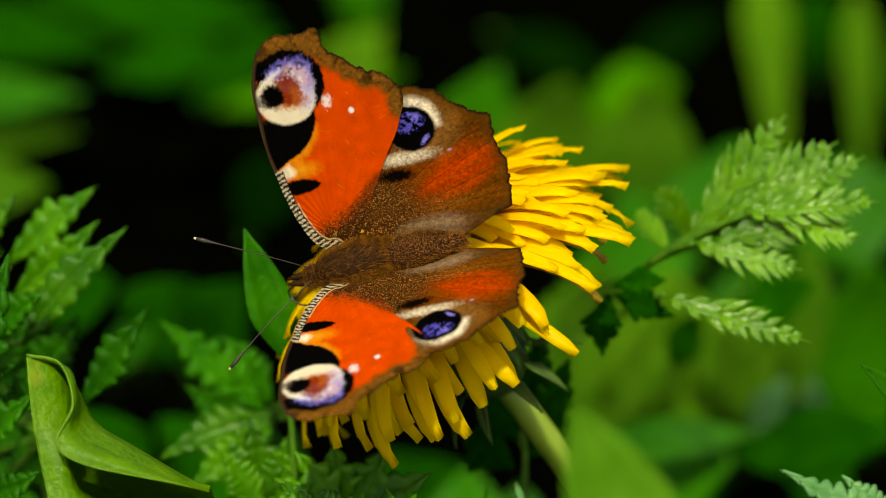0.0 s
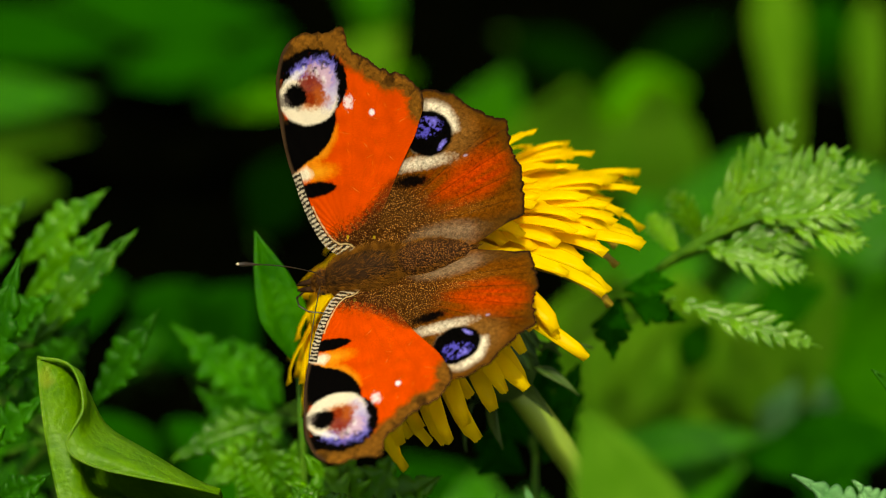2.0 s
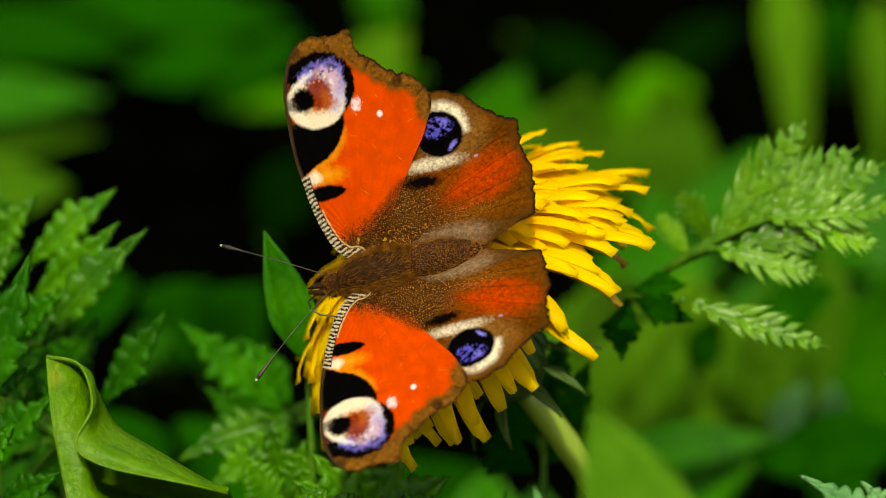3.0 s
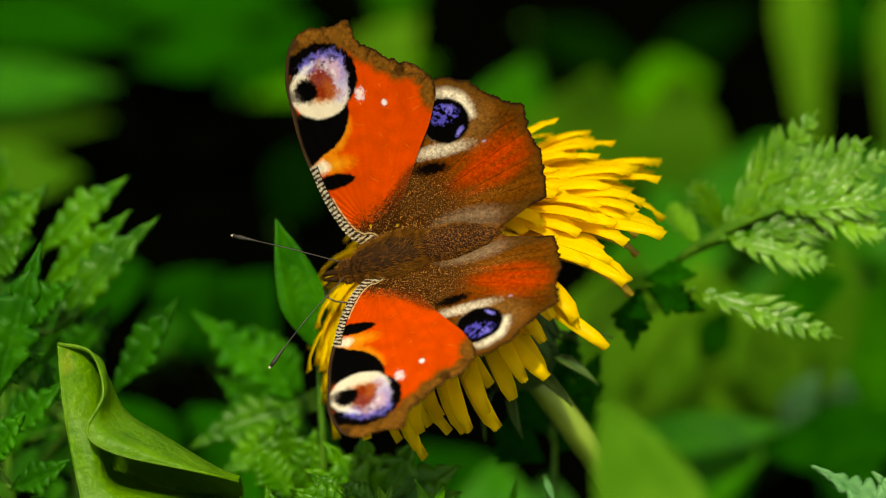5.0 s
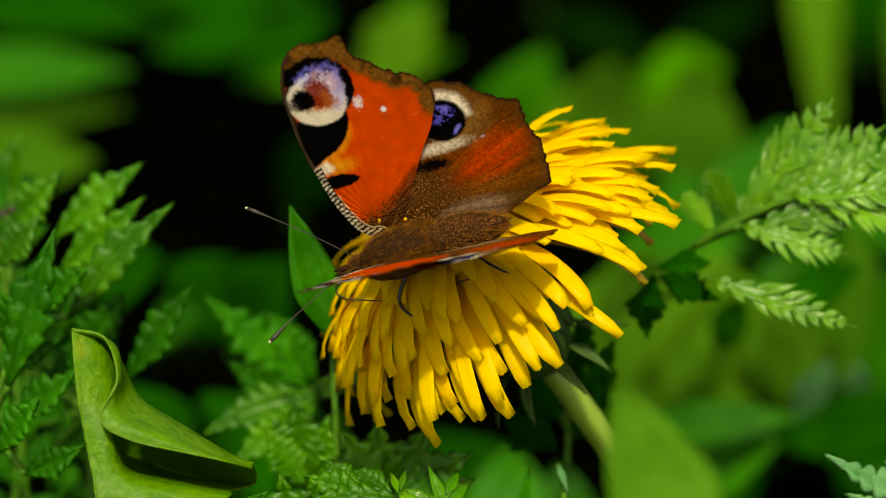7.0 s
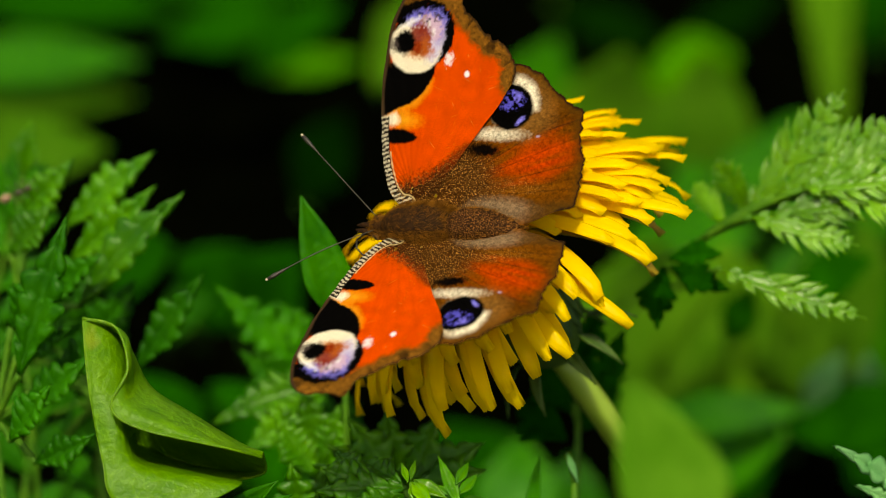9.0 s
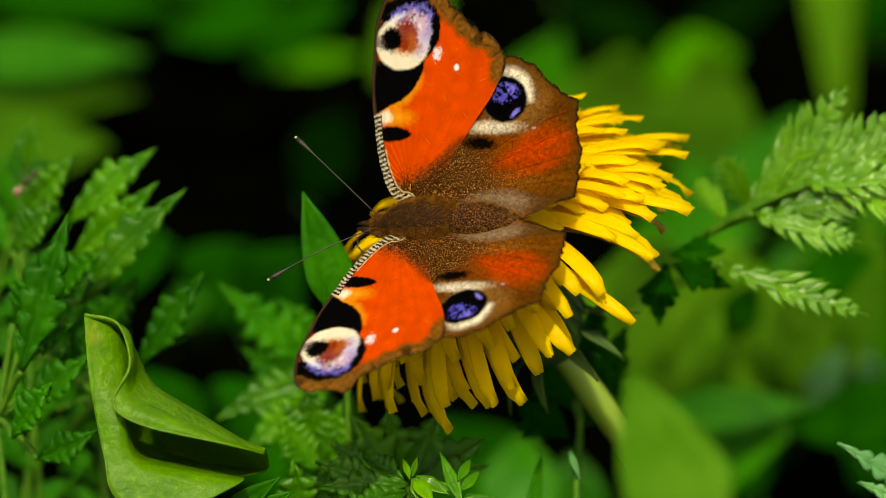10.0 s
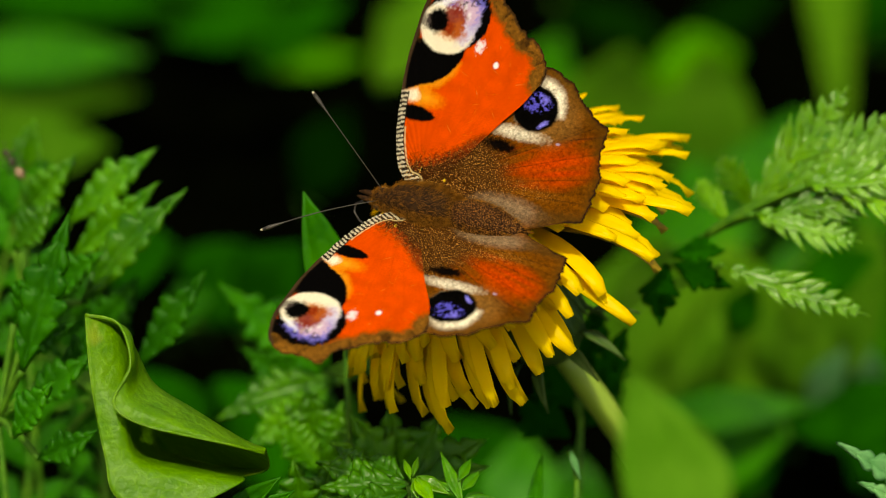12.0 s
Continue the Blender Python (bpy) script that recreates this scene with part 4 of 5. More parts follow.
def tuft(name, label, category, base, tips, material, teeth=7, depth=0.45, foot=None, group="", normal=VIEW_UP, fold=0.45, wave=0.05):
    """A leaf of several leaflets, given as (start, tip, width in mm), on one stalk from the ground."""
    base = Vector(base)
    thing = empty(name, Matrix.Translation(base), label, category, group)
    for i, (a, b, w) in enumerate(tips):
        n = Vector(normal) + Vector((0.25 * math.sin(i * 2.4), 0.1 * math.cos(i * 1.7), 0))
        leaflet(thing, a, b, w, teeth, material, n, depth, fold, 0.06, i + 1, wave=wave)
        if (Vector(a) - base).length > 0.004:
            line = glide(base, base.lerp(Vector(a), 0.3) + Vector((0, 0.001, 0)), base.lerp(Vector(a), 0.7) + Vector((0, 0.001, 0)), a, 6)
            part("leaf_stalk", mesh_of("leaf_stalk", *tube([p - base for p in line], [0.0005] * 7, 6)), STALK, thing)
    stalk(thing, base, foot or foot_of(base), 0.0006)
    return thing


# feathery leaves at the side of the dark gap
tuft("fern_leaf", "feathery green leaf with lobed leaflets rising beside the dark gap", "leaf", (-0.0700, 0.0225, 0.2150), (
    ((-0.0644, 0.0340, 0.2237), (-0.0508, 0.0366, 0.2358), 6.4), ((-0.0630, 0.0279, 0.2220), (-0.0500, 0.0303, 0.2338), 6.0), ((-0.0607, 0.0191, 0.2200), (-0.0450, 0.0250, 0.2366), 6.2),
    ((-0.0726, 0.0371, 0.2214), (-0.0634, 0.0390, 0.2325), 6.0), ((-0.0714, 0.0265, 0.2238), (-0.0649, 0.0269, 0.2327), 5.6), ((-0.0736, 0.0490, 0.2226), (-0.0715, 0.0496, 0.2321), 4.6)), FERN_GREEN, 6, 0.34, (-0.0741, 0.0027, 0.1318), "feathery leaves", fold=0.7)
tuft("fern_leaf", "dark green feathery leaf with lobed leaflets", "leaf", (-0.0705, 0.0010, 0.2130), (
    ((-0.0660, -0.0001, 0.2225), (-0.0589, 0.0090, 0.2436), 6.6), ((-0.0682, 0.0077, 0.2248), (-0.0627, 0.0083, 0.2342), 5.6), ((-0.0649, 0.0160, 0.2226), (-0.0562, 0.0163, 0.2314), 5.0), ((-0.0676, 0.0069, 0.2204), (-0.0593, 0.0055, 0.2266), 4.8),
    ((-0.0665, 0.0010, 0.2155), (-0.0560, 0.0018, 0.2249), 5.0), ((-0.0636, 0.0083, 0.2153), (-0.0533, 0.0088, 0.2242), 5.0), ((-0.0635, -0.0070, 0.2127), (-0.0546, -0.0084, 0.2191), 4.6), ((-0.0665, -0.0076, 0.2171), (-0.0603, -0.0069, 0.2265), 5.4)), GRASS_GREEN, 6, 0.34, (-0.0736, -0.0178, 0.1549), "feathery leaves", fold=0.7)
tuft("fern_leaf", "green feathery leaf standing half in shade", "leaf", (-0.0600, 0.0230, 0.1990), (
    ((-0.0525, 0.0173, 0.2103), (-0.0426, 0.0215, 0.2248), 5.6), ((-0.0705, 0.0322, 0.2001), (-0.0622, 0.0412, 0.2182), 7.0), ((-0.0689, 0.0315, 0.1973), (-0.0570, 0.0353, 0.2097), 7.0), ((-0.0681, 0.0280, 0.1924), (-0.0548, 0.0314, 0.2007), 7.0), ((-0.0719, 0.0376, 0.2025), (-0.0672, 0.0430, 0.2137), 7.0),
    ((-0.0668, 0.0240, 0.1901), (-0.0579, 0.0269, 0.1977), 7.5), ((-0.0640, 0.0290, 0.2030), (-0.0545, 0.0330, 0.2150), 7.0)), GRASS_GREEN, 6, 0.34, (-0.0678, 0.0027, 0.1318), "feathery leaves", fold=0.7)

# toothed leaves between the gap and the flower
tuft("toothed_leaf", "upright lance-shaped green leaf beside the flower", "leaf", (-0.0215, 0.0074, 0.2257), (((-0.0215, 0.0074, 0.2257), (-0.0273, 0.0140, 0.2436), 6.8),), GRASS_GREEN, 0, 0.0, (-0.0186, -0.0178, 0.1549), wave=0.02)
tuft("toothed_leaf", "soft green leaf with deep side teeth", "leaf", (-0.0277, 0.0362, 0.1936), (((-0.0277, 0.0362, 0.1936), (-0.0440, 0.0415, 0.2078), 8.0), ((-0.0269, 0.0385, 0.1934), (-0.0346, 0.0417, 0.2049), 6.0), ((-0.0300, 0.0350, 0.1925), (-0.0400, 0.0360, 0.1990), 6.0)), GRASS_GREEN, 6, 0.5, (-0.0168, 0.4335, -0.1020))
tuft("toothed_leaf", "pale green toothed leaf leaning over", "leaf", (-0.0258, 0.0244, 0.2011), (((-0.0245, 0.0244, 0.2024), (-0.0428, 0.0182, 0.1990), 6.4), ((-0.0253, 0.0226, 0.2021), (-0.0380, 0.0138, 0.1965), 6.2)), FERN_GREEN, 7, 0.45, (-0.0168, 0.4335, -0.1020), fold=0.8)
tuft("toothed_leaf", "yellowing green toothed leaf under the flower", "leaf", (-0.0258, 0.0074, 0.1977), (((-0.0258, 0.0074, 0.1977), (-0.0280, 0.0123, 0.2117), 7.0), ((-0.0261, 0.0063, 0.1997), (-0.0317, 0.0095, 0.2077), 6.0), ((-0.0250, 0.0076, 0.1981), (-0.0227, 0.0106, 0.2094), 6.0)), FERN_GREEN, 7, 0.35, (-0.0243, -0.0109, 0.1472))
tuft("toothed_leaf", "green lobed leaf in the shade of the flower", "leaf", (-0.0146, -0.0044, 0.2054), (
    ((-0.0145, -0.0049, 0.2064), (-0.0234, -0.0034, 0.2138), 6.0), ((-0.0145, -0.0047, 0.2067), (-0.0207, -0.0011, 0.2170), 6.0), ((-0.0138, -0.0037, 0.2063), (-0.0153, 0.0011, 0.2167), 6.6), ((-0.0130, -0.0037, 0.2063), (-0.0082, 0.0006, 0.2160), 6.6), ((-0.0122, -0.0047, 0.2067), (-0.0015, -0.0022, 0.2138), 6.0),
    ((-0.0121, -0.0057, 0.2070), (-0.0011, -0.0059, 0.2119), 5.0), ((-0.0153, -0.0061, 0.2064), (-0.0244, -0.0078, 0.2109), 5.0)), FERN_GREEN, 4, 0.42, (-0.0136, -0.0178, 0.1549), wave=0.02)
tuft("toothed_leaf", "green lobed leaf below the flower", "leaf", (-0.0118, -0.0172, 0.2179), (
    ((-0.0118, -0.0171, 0.2180), (-0.0242, -0.0177, 0.2176), 4.4), ((-0.0125, -0.0168, 0.2185), (-0.0185, -0.0121, 0.2184), 3.6), ((-0.0144, -0.0169, 0.2183), (-0.0245, -0.0134, 0.2185), 4.4), ((-0.0120, -0.0177, 0.2172), (-0.0201, -0.0223, 0.2180), 4.4), ((-0.0175, -0.0163, 0.2177), (-0.0220, -0.0098, 0.2182), 3.4)), FERN_GREEN, 6, 0.42, (-0.0110, -0.0229, 0.1929), wave=0.02)
tuft("toothed_leaf", "fresh green divided leaf below the flower", "leaf", (-0.0047, -0.0214, 0.2186), (
    ((-0.0045, -0.0215, 0.2184), (-0.0076, -0.0145, 0.2214), 1.9), ((-0.0049, -0.0197, 0.2192), (-0.0024, -0.0158, 0.2194), 1.6), ((-0.0045, -0.0212, 0.2188), (-0.0019, -0.0190, 0.2183), 1.6), ((-0.0052, -0.0189, 0.2203), (-0.0036, -0.0149, 0.2207), 1.5), ((-0.0049, -0.0212, 0.2189), (0.0004, -0.0202, 0.2184), 1.6), ((-0.0061, -0.0197, 0.2192), (-0.0079, -0.0183, 0.2197), 1.2)), FERN_GREEN, 0, 0.0, (-0.0036, -0.0227, 0.1929), fold=0.3, wave=0.02)
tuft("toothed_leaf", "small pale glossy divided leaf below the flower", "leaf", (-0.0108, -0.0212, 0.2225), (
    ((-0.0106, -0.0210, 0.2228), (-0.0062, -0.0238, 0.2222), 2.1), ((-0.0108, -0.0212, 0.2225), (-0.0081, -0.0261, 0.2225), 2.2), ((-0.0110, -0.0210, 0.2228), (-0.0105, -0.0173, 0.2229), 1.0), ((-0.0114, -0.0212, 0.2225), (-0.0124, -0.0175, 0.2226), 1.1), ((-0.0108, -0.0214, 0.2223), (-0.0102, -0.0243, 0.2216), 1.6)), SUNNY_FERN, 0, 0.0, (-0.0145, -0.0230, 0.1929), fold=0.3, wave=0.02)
tuft("toothed_leaf", "mid-green toothed leaf low beside the curled leaf", "leaf", (-0.0275, -0.0130, 0.2053), (((-0.0275, -0.0121, 0.2065), (-0.0279, -0.0103, 0.2161), 5.0), ((-0.0267, -0.0121, 0.2065), (-0.0226, -0.0095, 0.2155), 5.0), ((-0.0263, -0.0126, 0.2059), (-0.0188, -0.0104, 0.2142), 5.0)), FERN_GREEN, 4, 0.40, (-0.0270, -0.0246, 0.1626))
tuft("toothed_leaf", "lobed leaf behind the stem, its green darkened for shade", "leaf", (0.0123, 0.0187, 0.2000), (
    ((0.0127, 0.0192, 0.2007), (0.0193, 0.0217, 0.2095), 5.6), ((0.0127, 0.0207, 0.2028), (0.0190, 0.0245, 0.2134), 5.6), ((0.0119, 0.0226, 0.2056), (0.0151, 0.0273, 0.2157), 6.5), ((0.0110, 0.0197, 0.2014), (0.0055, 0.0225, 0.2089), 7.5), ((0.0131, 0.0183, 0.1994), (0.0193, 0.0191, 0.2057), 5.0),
    ((0.0106, 0.0173, 0.1980), (0.0026, 0.0191, 0.2041), 7.5), ((0.0098, 0.0232, 0.2029), (0.0081, 0.0279, 0.2131), 8.5)), SHADED_GREEN, 4, 0.35, (0.0131, 0.0027, 0.1318), wave=0.02)
tuft("toothed_leaf", "pointed leaf behind the petals, its green darkened for shade", "leaf", (0.0252, 0.0258, 0.2240), (((0.0240, 0.0258, 0.2240), (0.0230, 0.0173, 0.2189), 5.0), ((0.0252, 0.0258, 0.2240), (0.0335, 0.0207, 0.2237), 4.6), ((0.0249, 0.0281, 0.2239), (0.0324, 0.0253, 0.2269), 4.2)), SHADED_GREEN, 4, 0.35, (0.0291, 0.4335, -0.1020), wave=0.02)

# feathery leaf on the sunny side, sunlight painted into its paler green
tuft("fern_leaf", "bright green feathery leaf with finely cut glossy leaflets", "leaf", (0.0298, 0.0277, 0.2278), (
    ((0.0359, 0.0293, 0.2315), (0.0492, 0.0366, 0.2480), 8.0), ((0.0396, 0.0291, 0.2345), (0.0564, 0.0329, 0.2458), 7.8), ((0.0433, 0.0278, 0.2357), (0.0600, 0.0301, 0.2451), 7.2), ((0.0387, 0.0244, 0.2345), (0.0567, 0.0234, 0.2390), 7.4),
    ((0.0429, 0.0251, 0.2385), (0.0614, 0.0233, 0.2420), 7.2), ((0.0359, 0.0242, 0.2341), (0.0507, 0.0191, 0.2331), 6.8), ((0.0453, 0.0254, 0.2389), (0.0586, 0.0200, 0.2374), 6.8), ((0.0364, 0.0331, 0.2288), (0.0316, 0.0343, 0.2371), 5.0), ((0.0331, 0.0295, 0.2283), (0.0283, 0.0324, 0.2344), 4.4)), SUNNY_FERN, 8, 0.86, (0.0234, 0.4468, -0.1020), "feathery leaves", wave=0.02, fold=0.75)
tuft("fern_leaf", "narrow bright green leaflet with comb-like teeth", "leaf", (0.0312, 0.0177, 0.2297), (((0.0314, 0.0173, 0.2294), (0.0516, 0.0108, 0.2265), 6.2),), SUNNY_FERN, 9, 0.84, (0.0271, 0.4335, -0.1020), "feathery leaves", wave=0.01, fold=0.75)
tuft("fern_leaf", "pale bluish-green feathery leaf tip", "leaf", (0.0649, -0.0119, 0.2068), (((0.0633, -0.0095, 0.2103), (0.0457, -0.0089, 0.2199), 5.0), ((0.0635, -0.0085, 0.2100), (0.0543, -0.0078, 0.2179), 4.0), ((0.0624, -0.0109, 0.2100), (0.0486, -0.0119, 0.2155), 4.2)), PALE_GREEN, 8, 0.55, (0.0693, -0.0246, 0.1626), "feathery leaves")
tuft("fern_leaf", "dark green narrow pointed leaf tip", "leaf", (0.0664, -0.0014, 0.2218), (((0.0664, -0.0014, 0.2218), (0.0567, -0.0000, 0.2308), 4.0),), GRASS_GREEN, 0, 0.0, (0.0725, -0.0246, 0.1626))
tuft("grass_blade", "narrow dark green grass blade below the stem", "grass", (0.0048, -0.0073, 0.2011), (((0.0048, -0.0073, 0.2011), (0.0061, -0.0025, 0.2115), 2.2),), GRASS_GREEN, 0, 0.0, (0.0037, -0.0246, 0.1626), fold=0.5)
tuft("grass_blade", "small pale withered sheath below the stem", "grass", (0.0111, -0.0061, 0.2099), (((0.0100, -0.0031, 0.2125), (0.0114, -0.0076, 0.2113), 1.1),), PALE_GREEN, 0, 0.0, (0.0118, -0.0246, 0.1626), fold=0.5)
tuft("broad_leaf", "broad green leaf rising in front of the stem", "leaf", (0.0205, -0.0920, 0.2720), (((0.0205, -0.0920, 0.2720), (0.0130, -0.0744, 0.2832), 11.0),), HAZY_GREEN, 0, 0.0, (0.0240, -0.0694, 0.2032), wave=0.0)


def loft(curves, n, m, thick):
    """A smooth sheet over curves that run side by side."""
    g = np.array(curves, float)

    def smooth(a, axis, count):
        a = np.moveaxis(a, axis, 0)
        out = []
        for s in np.linspace(0, len(a) - 1, count):
            i = min(int(s), len(a) - 2)
            t = s - i
            p0, p1, p2, p3 = a[max(i - 1, 0)], a[i], a[i + 1], a[min(i + 2, len(a) - 1)]
            out.append(0.5 * (2 * p1 + (p2 - p0) * t + (2 * p0 - 5 * p1 + 4 * p2 - p3) * t * t + (3 * p1 - p0 - 3 * p2 + p3) * t ** 3))
        return np.moveaxis(np.array(out), 0, axis)
    return sheet(smooth(smooth(g, 1, n), 0, m), thick)


def build_curled_leaf():
    base = Vector((-0.0493, -0.0242, 0.2154))
    thing = empty("curled_leaf", Matrix.Translation(base), "fresh green leaf with its edge rolled over, holding a dark hollow", "leaf")
    # lines along the leaf from its tip: outer rim, brink of the hollow, its wall, bottom of the hollow, fold, back of the flap, free margin
    rim = ((-0.0534, -0.0140, 0.2431), (-0.0530, -0.0167, 0.2401), (-0.0524, -0.0196, 0.2369), (-0.0514, -0.0229, 0.2331), (-0.0501, -0.0266, 0.2296), (-0.0488, -0.0299, 0.2267), (-0.0437, -0.0322, 0.2232))
    brink = ((-0.0534, -0.0140, 0.2431), (-0.0505, -0.0143, 0.2409), (-0.0488, -0.0175, 0.2366), (-0.0481, -0.0226, 0.2326), (-0.0462, -0.0253, 0.2287), (-0.0406, -0.0262, 0.2273), (-0.0332, -0.0269, 0.2260))
    wall = ((-0.0533, -0.0139, 0.2431), (-0.0493, -0.0130, 0.2392), (-0.0481, -0.0149, 0.2347), (-0.0487, -0.0156, 0.2261), (-0.0465, -0.0176, 0.2231), (-0.0411, -0.0192, 0.2225), (-0.0335, -0.0223, 0.2231))
    hollow = ((-0.0534, -0.0138, 0.2430), (-0.0489, -0.0123, 0.2384), (-0.0480, -0.0122, 0.2333), (-0.0458, -0.0098, 0.2187), (-0.0410, -0.0104, 0.2159), (-0.0341, -0.0140, 0.2175), (-0.0303, -0.0185, 0.2214))
    fold = ((-0.0533, -0.0139, 0.2431), (-0.0488, -0.0127, 0.2404), (-0.0474, -0.0129, 0.2367), (-0.0450, -0.0146, 0.2324), (-0.0398, -0.0165, 0.2297), (-0.0335, -0.0200, 0.2280), (-0.0300, -0.0219, 0.2278))
    flap = ((-0.0533, -0.0140, 0.2432), (-0.0482, -0.0148, 0.2418), (-0.0467, -0.0181, 0.2397), (-0.0466, -0.0222, 0.2365), (-0.0406, -0.0239, 0.2340), (-0.0335, -0.0247, 0.2309), (-0.0300, -0.0228, 0.2283))
    margin = ((-0.0534, -0.0141, 0.2433), (-0.0490, -0.0153, 0.2428), (-0.0470, -0.0203, 0.2401), (-0.0489, -0.0239, 0.2367), (-0.0450, -0.0255, 0.2345), (-0.0345, -0.0255, 0.2316), (-0.0301, -0.0234, 0.2283))
    back = [[tuple(Vector(p) - base) for p in c] for c in (rim, brink, wall, hollow, fold, flap, margin)]
    part("blade", mesh_of("blade", *loft(back, 72, 56, 0.00025)), CURLED_GREEN, thing, "glossy green blade with pale veins")
    stalk(thing, Vector((-0.0440, -0.0300, 0.2240)), (-0.0480, -0.0330, 0.1703), 0.0011)
    # pale rib along the outer margin and the thick rolled edge
    for name, c, r in (("rib", back[0], 0.00012), ("rolled_edge", back[6], 0.00017)):
        c = [Vector(p) for p in c]
        line = []
        for k in range(len(c) - 1):
            p0, p1, p2, p3 = c[max(k - 1, 0)], c[k], c[k + 1], c[min(k + 2, len(c) - 1)]
            line += [0.5 * (2 * p1 + (p2 - p0) * s + (2 * p0 - 5 * p1 + 4 * p2 - p3) * s * s + (3 * p1 - p0 - 3 * p2 + p3) * s ** 3) for s in (q / 8 for q in range(8))]
        line.append(c[-1])
        part(name, mesh_of(name, *tube(line, [r] * len(line), 8)), FRESH_GREEN, thing, "thin pale leaf margin")
    return thing


build_curled_leaf()
tuft("toothed_leaf", "dark curled leaf end behind the rolled leaf", "leaf", (-0.0360, -0.0235, 0.2147), (((-0.0360, -0.0230, 0.2154), (-0.0282, -0.0223, 0.2234), 3.6), ((-0.0352, -0.0242, 0.2154), (-0.0265, -0.0225, 0.2213), 3.4)), GRASS_GREEN, 0, 0.0, (-0.0381, -0.0314, 0.1703), fold=0.9)
for a, b, seed, words in (((-0.0769, 0.0291, 0.1608), (-0.0720, 0.0496, 0.2023), 3, "green feathery leaf deeper in the tangle"), ((-0.0640, 0.0328, 0.1574), (-0.0646, 0.0487, 0.1940), 4, "green feathery leaf low in the tangle"), ((-0.0840, 0.0409, 0.1864), (-0.0750, 0.0564, 0.2172), 6, "green feathery leaf at the edge of the tangle"),
                          ((-0.0197, 0.0185, 0.1683), (-0.0272, 0.0272, 0.1930), 8, "green feathery leaf under the flower")):
    pinnate(a, b, 6, 13, 5.0, 6, GRASS_GREEN, words, seed=seed, group="feathery leaves")


# ---------------------------------------------------------------- meadow behind, far out of focus
def leaning_foot(p):
    """Where a stalk that leans forward towards the light is rooted."""
    reach = Vector(p) - Vector(EYE)
    root = Vector(p) + reach * ((p[2] - GROUND) / -reach.z) * 0.95
    return (root.x + 0.004, root.y, GROUND)


def meadow_leaf(base, tip, width, material, label, normal=VIEW_UP, widest=0.45):
    base = Vector(base)
    thing = empty("meadow_leaf", Matrix.Translation(base), label, "leaf", "meadow leaves behind the flower")
    leaflet(thing, base, tip, width, 0, material, normal, 0, 0.15, 0.05, int(abs(base.x) * 9999), widest, "blade")
    stalk(thing, base, leaning_foot(base), 0.0010)


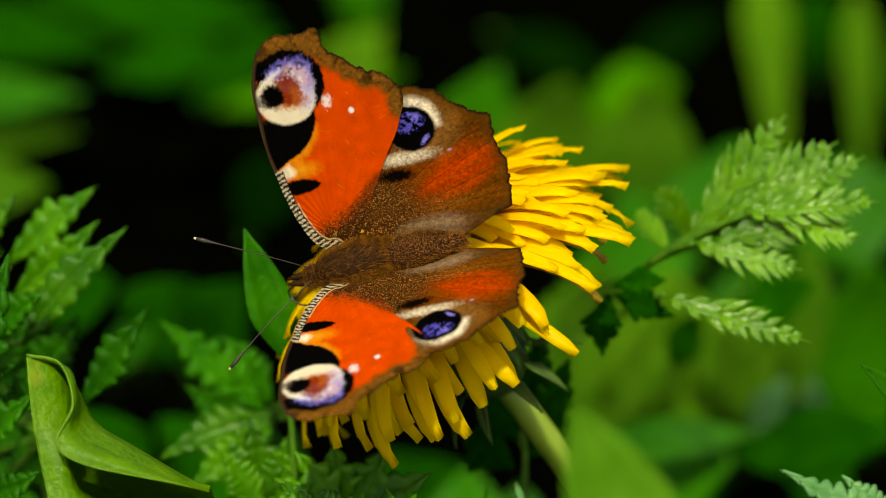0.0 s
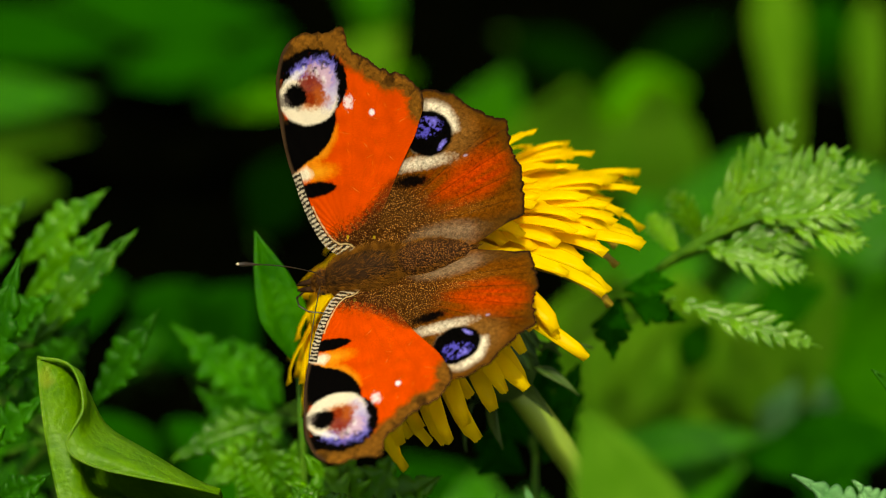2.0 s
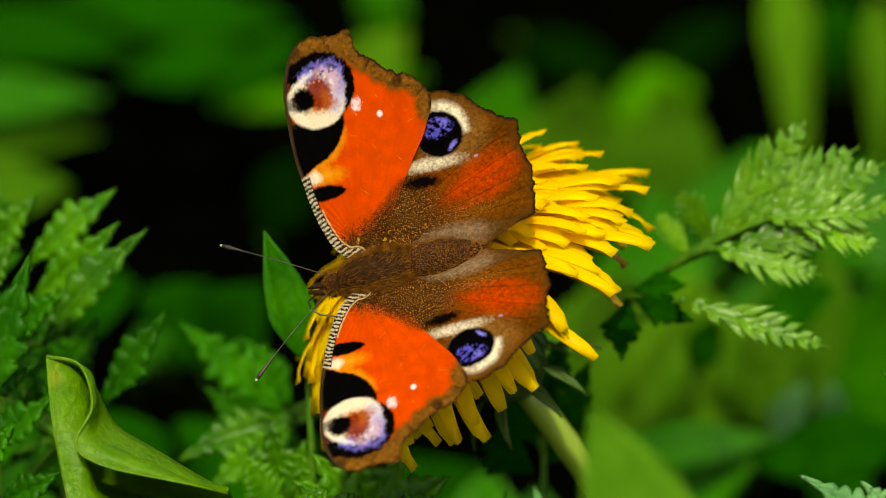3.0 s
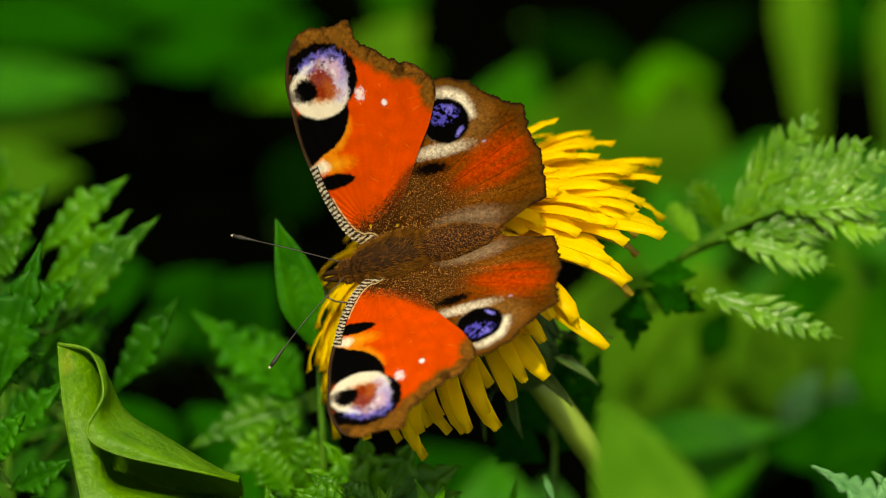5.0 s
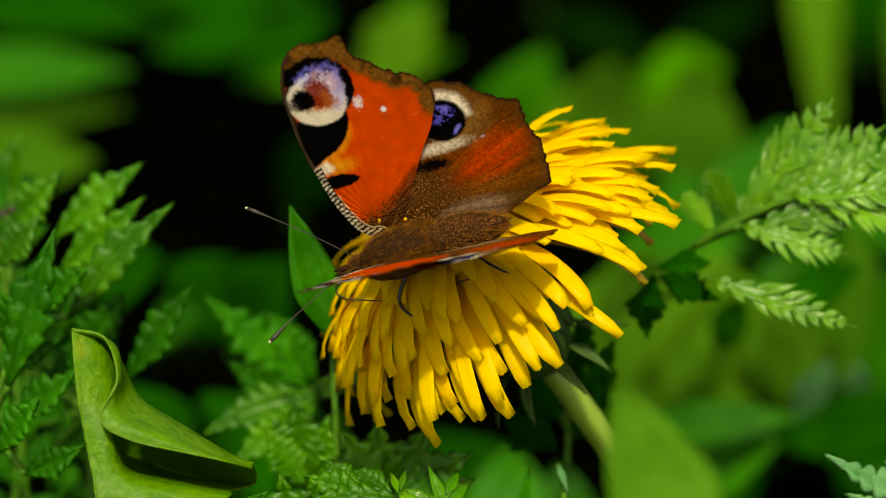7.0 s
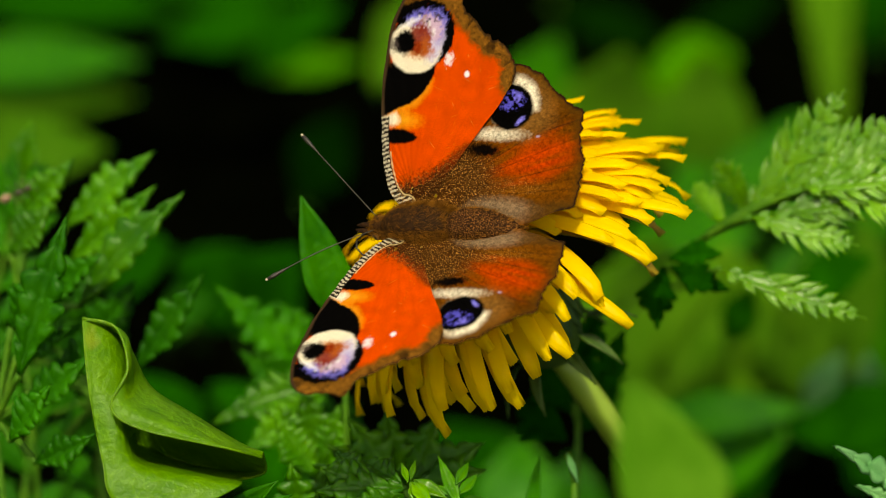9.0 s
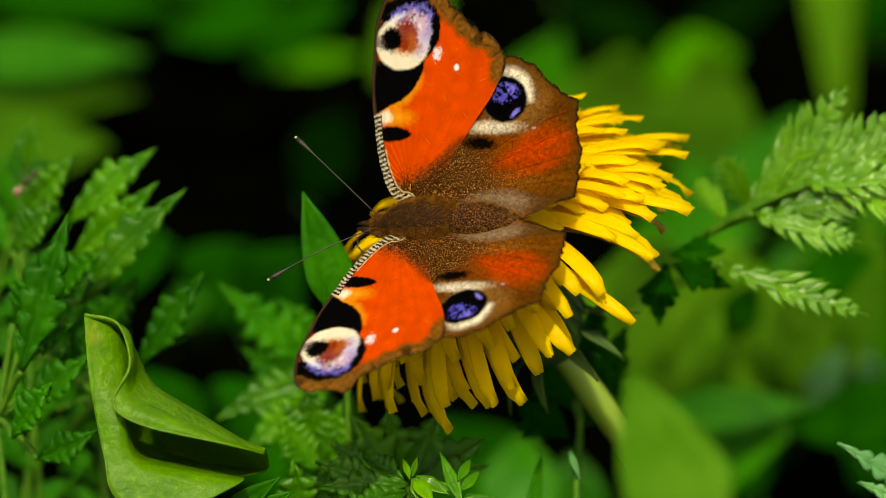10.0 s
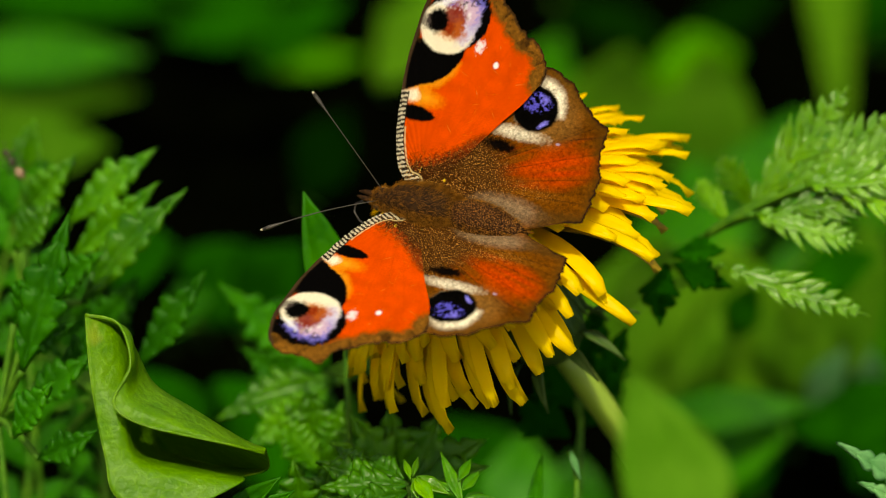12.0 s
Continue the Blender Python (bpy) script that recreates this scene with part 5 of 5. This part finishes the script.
SOFT = "broad green leaf of a meadow herb"
YELLOWISH = "yellowish-green upright leaf of a meadow herb"
# Most low leaves are darkened in colour to stand for shade.
LOW = "low green meadow leaf near the ground"
for a, b, w, mat, words in (
        ((-0.1937, 0.4333, 0.0058), (-0.1134, 0.4087, 0.0230), 18, GRASS_GREEN, SOFT), ((-0.1900, 0.4248, -0.0064), (-0.1173, 0.4147, 0.0054), 15, HAZY_MEADOW, SOFT), ((-0.1560, 0.3155, 0.0467), (-0.1077, 0.3048, 0.0576), 19, HAZY_MEADOW, SOFT),
        ((-0.2091, 0.5515, -0.0347), (-0.1202, 0.5218, -0.0247), 24, SHADED_GREEN, LOW), ((-0.1636, 0.6114, -0.0536), (-0.0677, 0.5919, -0.0554), 26, SHADED_GREEN, LOW), ((-0.1284, 0.5417, -0.0486), (-0.0761, 0.5336, -0.0340), 18, SHADED_GREEN, LOW),
        ((-0.0884, 0.4844, -0.0258), (-0.0556, 0.4851, 0.0014), 17, SHADED_GREEN, LOW), ((-0.0431, 0.4556, -0.0147), (-0.0196, 0.4602, 0.0180), 24, HAZY_MEADOW, SOFT), ((-0.0585, 0.3338, 0.0206), (-0.0444, 0.3363, 0.0503), 18, DEEP_SHADE_GREEN, LOW),
        ((0.0030, 0.4141, -0.0216), (0.0172, 0.4138, 0.0303), 28, GRASS_GREEN, SOFT), ((0.0297, 0.3851, -0.0107), (0.0372, 0.3861, 0.0429), 36, HAZY_MEADOW, SOFT), ((0.0578, 0.3584, 0.0035), (0.0605, 0.3603, 0.0585), 30, HAZY_MEADOW, SOFT),
        ((0.1267, 0.5129, -0.0767), (0.1135, 0.5352, 0.0076), 17, HAZY_MEADOW, YELLOWISH), ((0.1569, 0.5117, -0.0784), (0.1492, 0.5270, -0.0041), 13, HAZY_MEADOW, YELLOWISH), ((0.1421, 0.3742, 0.0260), (0.1432, 0.3736, 0.0774), 20, GRASS_GREEN, SOFT),
        ((0.0340, 0.2050, 0.0459), (0.0363, 0.2067, 0.1006), 38, HAZY_MEADOW, SOFT), ((0.0575, 0.2050, 0.0459), (0.0521, 0.2060, 0.0996), 34, HAZY_MEADOW, SOFT), ((0.0755, 0.2082, 0.0504), (0.0718, 0.2045, 0.0974), 26, HAZY_MEADOW, SOFT),
        ((0.0815, 0.1732, 0.0789), (0.0806, 0.1851, 0.1221), 10, HAZY_MEADOW, YELLOWISH), ((0.1032, 0.2066, 0.0481), (0.0995, 0.2075, 0.1017), 30, GRASS_GREEN, SOFT), ((0.0645, 0.1368, 0.1054), (0.0695, 0.1324, 0.1253), 7, PALE_GREEN, "pale bluish-green narrow leaf of a meadow herb"), ((0.0763, 0.1375, 0.1064), (0.0752, 0.1324, 0.1253), 6, PALE_GREEN, "pale bluish-green narrow leaf of a meadow herb"),
        ((0.0596, 0.3164, 0.0480), (0.1049, 0.3030, 0.0551), 26, GRASS_GREEN, SOFT), ((0.0905, 0.2836, 0.0535), (0.1241, 0.2798, 0.0742), 30, GRASS_GREEN, SOFT), ((0.0373, 0.1293, 0.0947), (0.0592, 0.1225, 0.1112), 13, GRASS_GREEN, SOFT),
        ((-0.0716, 0.1939, 0.0823), (-0.0582, 0.1923, 0.1062), 20, SHADED_GREEN, LOW), ((-0.0582, 0.1805, 0.0894), (-0.0442, 0.1801, 0.1149), 20, SHADED_GREEN, LOW), ((-0.0734, 0.1575, 0.1088), (-0.0607, 0.1497, 0.1238), 10, GRASS_GREEN, SOFT),
        ((0.0712, 0.6190, -0.0950), (0.1121, 0.6062, -0.0610), 20, DEEP_SHADE_GREEN, LOW), ((0.1394, 0.5405, -0.0503), (0.1372, 0.5468, -0.0151), 26, SHADED_GREEN, LOW), ((-0.0382, 0.6284, -0.0817), (-0.0284, 0.6312, -0.0516), 22, GRASS_GREEN, SOFT),
        ((0.0009, 0.2348, -0.0161), (-0.0140, 0.2393, 0.0165), 30, SHADED_GREEN, SOFT), ((0.0894, 0.1529, 0.0761), (0.0724, 0.1484, 0.0958), 20, SHADED_GREEN, SOFT), ((0.0569, 0.1493, 0.0710), (0.0481, 0.1470, 0.0939), 30, SHADED_GREEN, SOFT),
        ((0.0357, 0.3281, 0.0124), (0.0739, 0.3073, 0.0351), 36, GRASS_GREEN, SOFT), ((0.0739, 0.3000, 0.0247), (0.1178, 0.2757, 0.0423), 40, GRASS_GREEN, SOFT), ((0.0187, 0.6805, -0.1119), (0.0709, 0.6435, -0.1125), 20, DEEP_SHADE_GREEN, LOW),
        ((0.0580, 0.1390, 0.1347), (0.0741, 0.1314, 0.1500), 10, SHADED_GREEN, LOW), ((0.0466, 0.1337, 0.1271), (0.0502, 0.1279, 0.1450), 7, SHADED_GREEN, LOW), ((0.0263, 0.1296, 0.1082), (0.0628, 0.1203, 0.1211), 9, GRASS_GREEN, LOW), ((0.0589, 0.1290, 0.1073), (0.0922, 0.1203, 0.1211), 14, SHADED_GREEN, LOW),
        ((-0.0760, 0.1300, 0.0957), (-0.0601, 0.1258, 0.1159), 24, SHADED_GREEN, LOW), ((-0.0571, 0.1287, 0.0938), (-0.0418, 0.1252, 0.1149), 26, SHADED_GREEN, LOW), ((-0.0879, 0.1758, 0.1088), (-0.0709, 0.1679, 0.1237), 16, SHADED_GREEN, LOW),
        ((-0.0886, 0.5599, -0.0749), (-0.0527, 0.5509, -0.0616), 9, LIGHT_GREEN, SOFT), ((-0.0447, 0.5631, -0.0704), (-0.0138, 0.5552, -0.0554), 8, LIGHT_GREEN, SOFT), ((0.0561, 0.5599, -0.0749), (0.0898, 0.5521, -0.0599), 26, LIGHT_GREEN, SOFT),
        ((0.0045, 0.1460, 0.0587), (0.0059, 0.1604, 0.0786), 17, GRASS_GREEN, SOFT), ((0.0167, 0.1537, 0.0519), (0.0176, 0.1658, 0.0685), 15, GRASS_GREEN, SOFT)):
    meadow_leaf(a, b, w * 1.15, mat, words, widest=0.7 if words == YELLOWISH else 0.45)


# ---------------------------------------------------------------- ant
def build_ant():
    thing = empty("ant", Matrix(), "small dark brown ant with a pale shiny hind end", "ant")
    dark = plain_material("ant_shell", (0.012, 0.006, 0.004), (0.05, 0.022, 0.012), 4000.0, 0.3, 0.5)
    pale = plain_material("ant_hind", (0.10, 0.055, 0.03), (0.26, 0.16, 0.09), 4000.0, 0.3, 0.5)

    def egg(x, length, r):
        return lathe([(x + length * (s - 0.5), r * math.sqrt(max(0.02, 1 - (2 * s - 1) ** 2)), 0) for s in (i / 8 for i in range(9))], 12)
    part("head", mesh_of("head", *egg(1.9, 1.2, 0.5)), dark, thing)
    part("chest", mesh_of("chest", *egg(0.5, 1.7, 0.42)), dark, thing)
    part("waist", mesh_of("waist", *egg(-0.5, 0.5, 0.22)), dark, thing)
    part("hind_body", mesh_of("hind_body", *egg(-1.6, 1.9, 0.72)), pale, thing, "pale shiny hind body")
    for s in (1, -1):
        for x, sweep in ((1.0, 1.0), (0.5, 0.1), (0.1, -1.0)):
            line = [Vector(p) * 0.001 for p in ((x, 0.3 * s, -0.1), (x + 0.5 * sweep, 1.0 * s, 0.5), (x + 1.1 * sweep, 1.9 * s, -0.7))]
            part("leg", mesh_of("leg", *tube(line, [0.0001, 0.00009, 0.00005], 6)), dark, thing)
        line = [Vector(p) * 0.001 for p in ((2.3, 0.2 * s, 0.1), (2.9, 0.7 * s, 0.4), (3.6, 0.7 * s, 0.1))]
        part("feeler", mesh_of("feeler", *tube(line, [0.00007, 0.00006, 0.00005], 6)), dark, thing)
    return thing


ANT = build_ant()
# seconds, place, heading in the plane of the leaf
ANT_PATH = (
    (0, (-0.0720, 0.0309, 0.2305), (0.0033, 0.0005, 0.0007)),
    (5, (-0.0718, 0.0309, 0.2304), (0.0033, 0.0005, 0.0007)),
    (6.5, (-0.0714, 0.0307, 0.2302), (0.0033, 0.0005, 0.0007)),
    (7, (-0.0715, 0.0306, 0.2301), (0.0035, 0.0007, 0.0010)),
    (9, (-0.0708, 0.0314, 0.2312), (0.0037, 0.0010, 0.0014)),
    (9.5, (-0.0702, 0.0318, 0.2318), (0.0037, 0.0014, 0.0020)),
    (10, (-0.0697, 0.0320, 0.2321), (0.0028, 0.0018, 0.0026)),
    (10.5, (-0.0700, 0.0325, 0.2328), (0.0014, 0.0021, 0.0031)),
    (11, (-0.0704, 0.0327, 0.2330), (-0.0001, 0.0021, 0.0030)),
    (11.5, (-0.0710, 0.0331, 0.2336), (-0.0014, 0.0021, 0.0030)),
    (12, (-0.0716, 0.0336, 0.2343), (-0.0024, 0.0020, 0.0028)),
)


def move_ant():
    walk(ANT, [(t, basis(p, d, (0.0, -0.75, 0.66))) for t, p, d in ANT_PATH])



def motions():
    move_butterfly()
    move_ant()


motions()
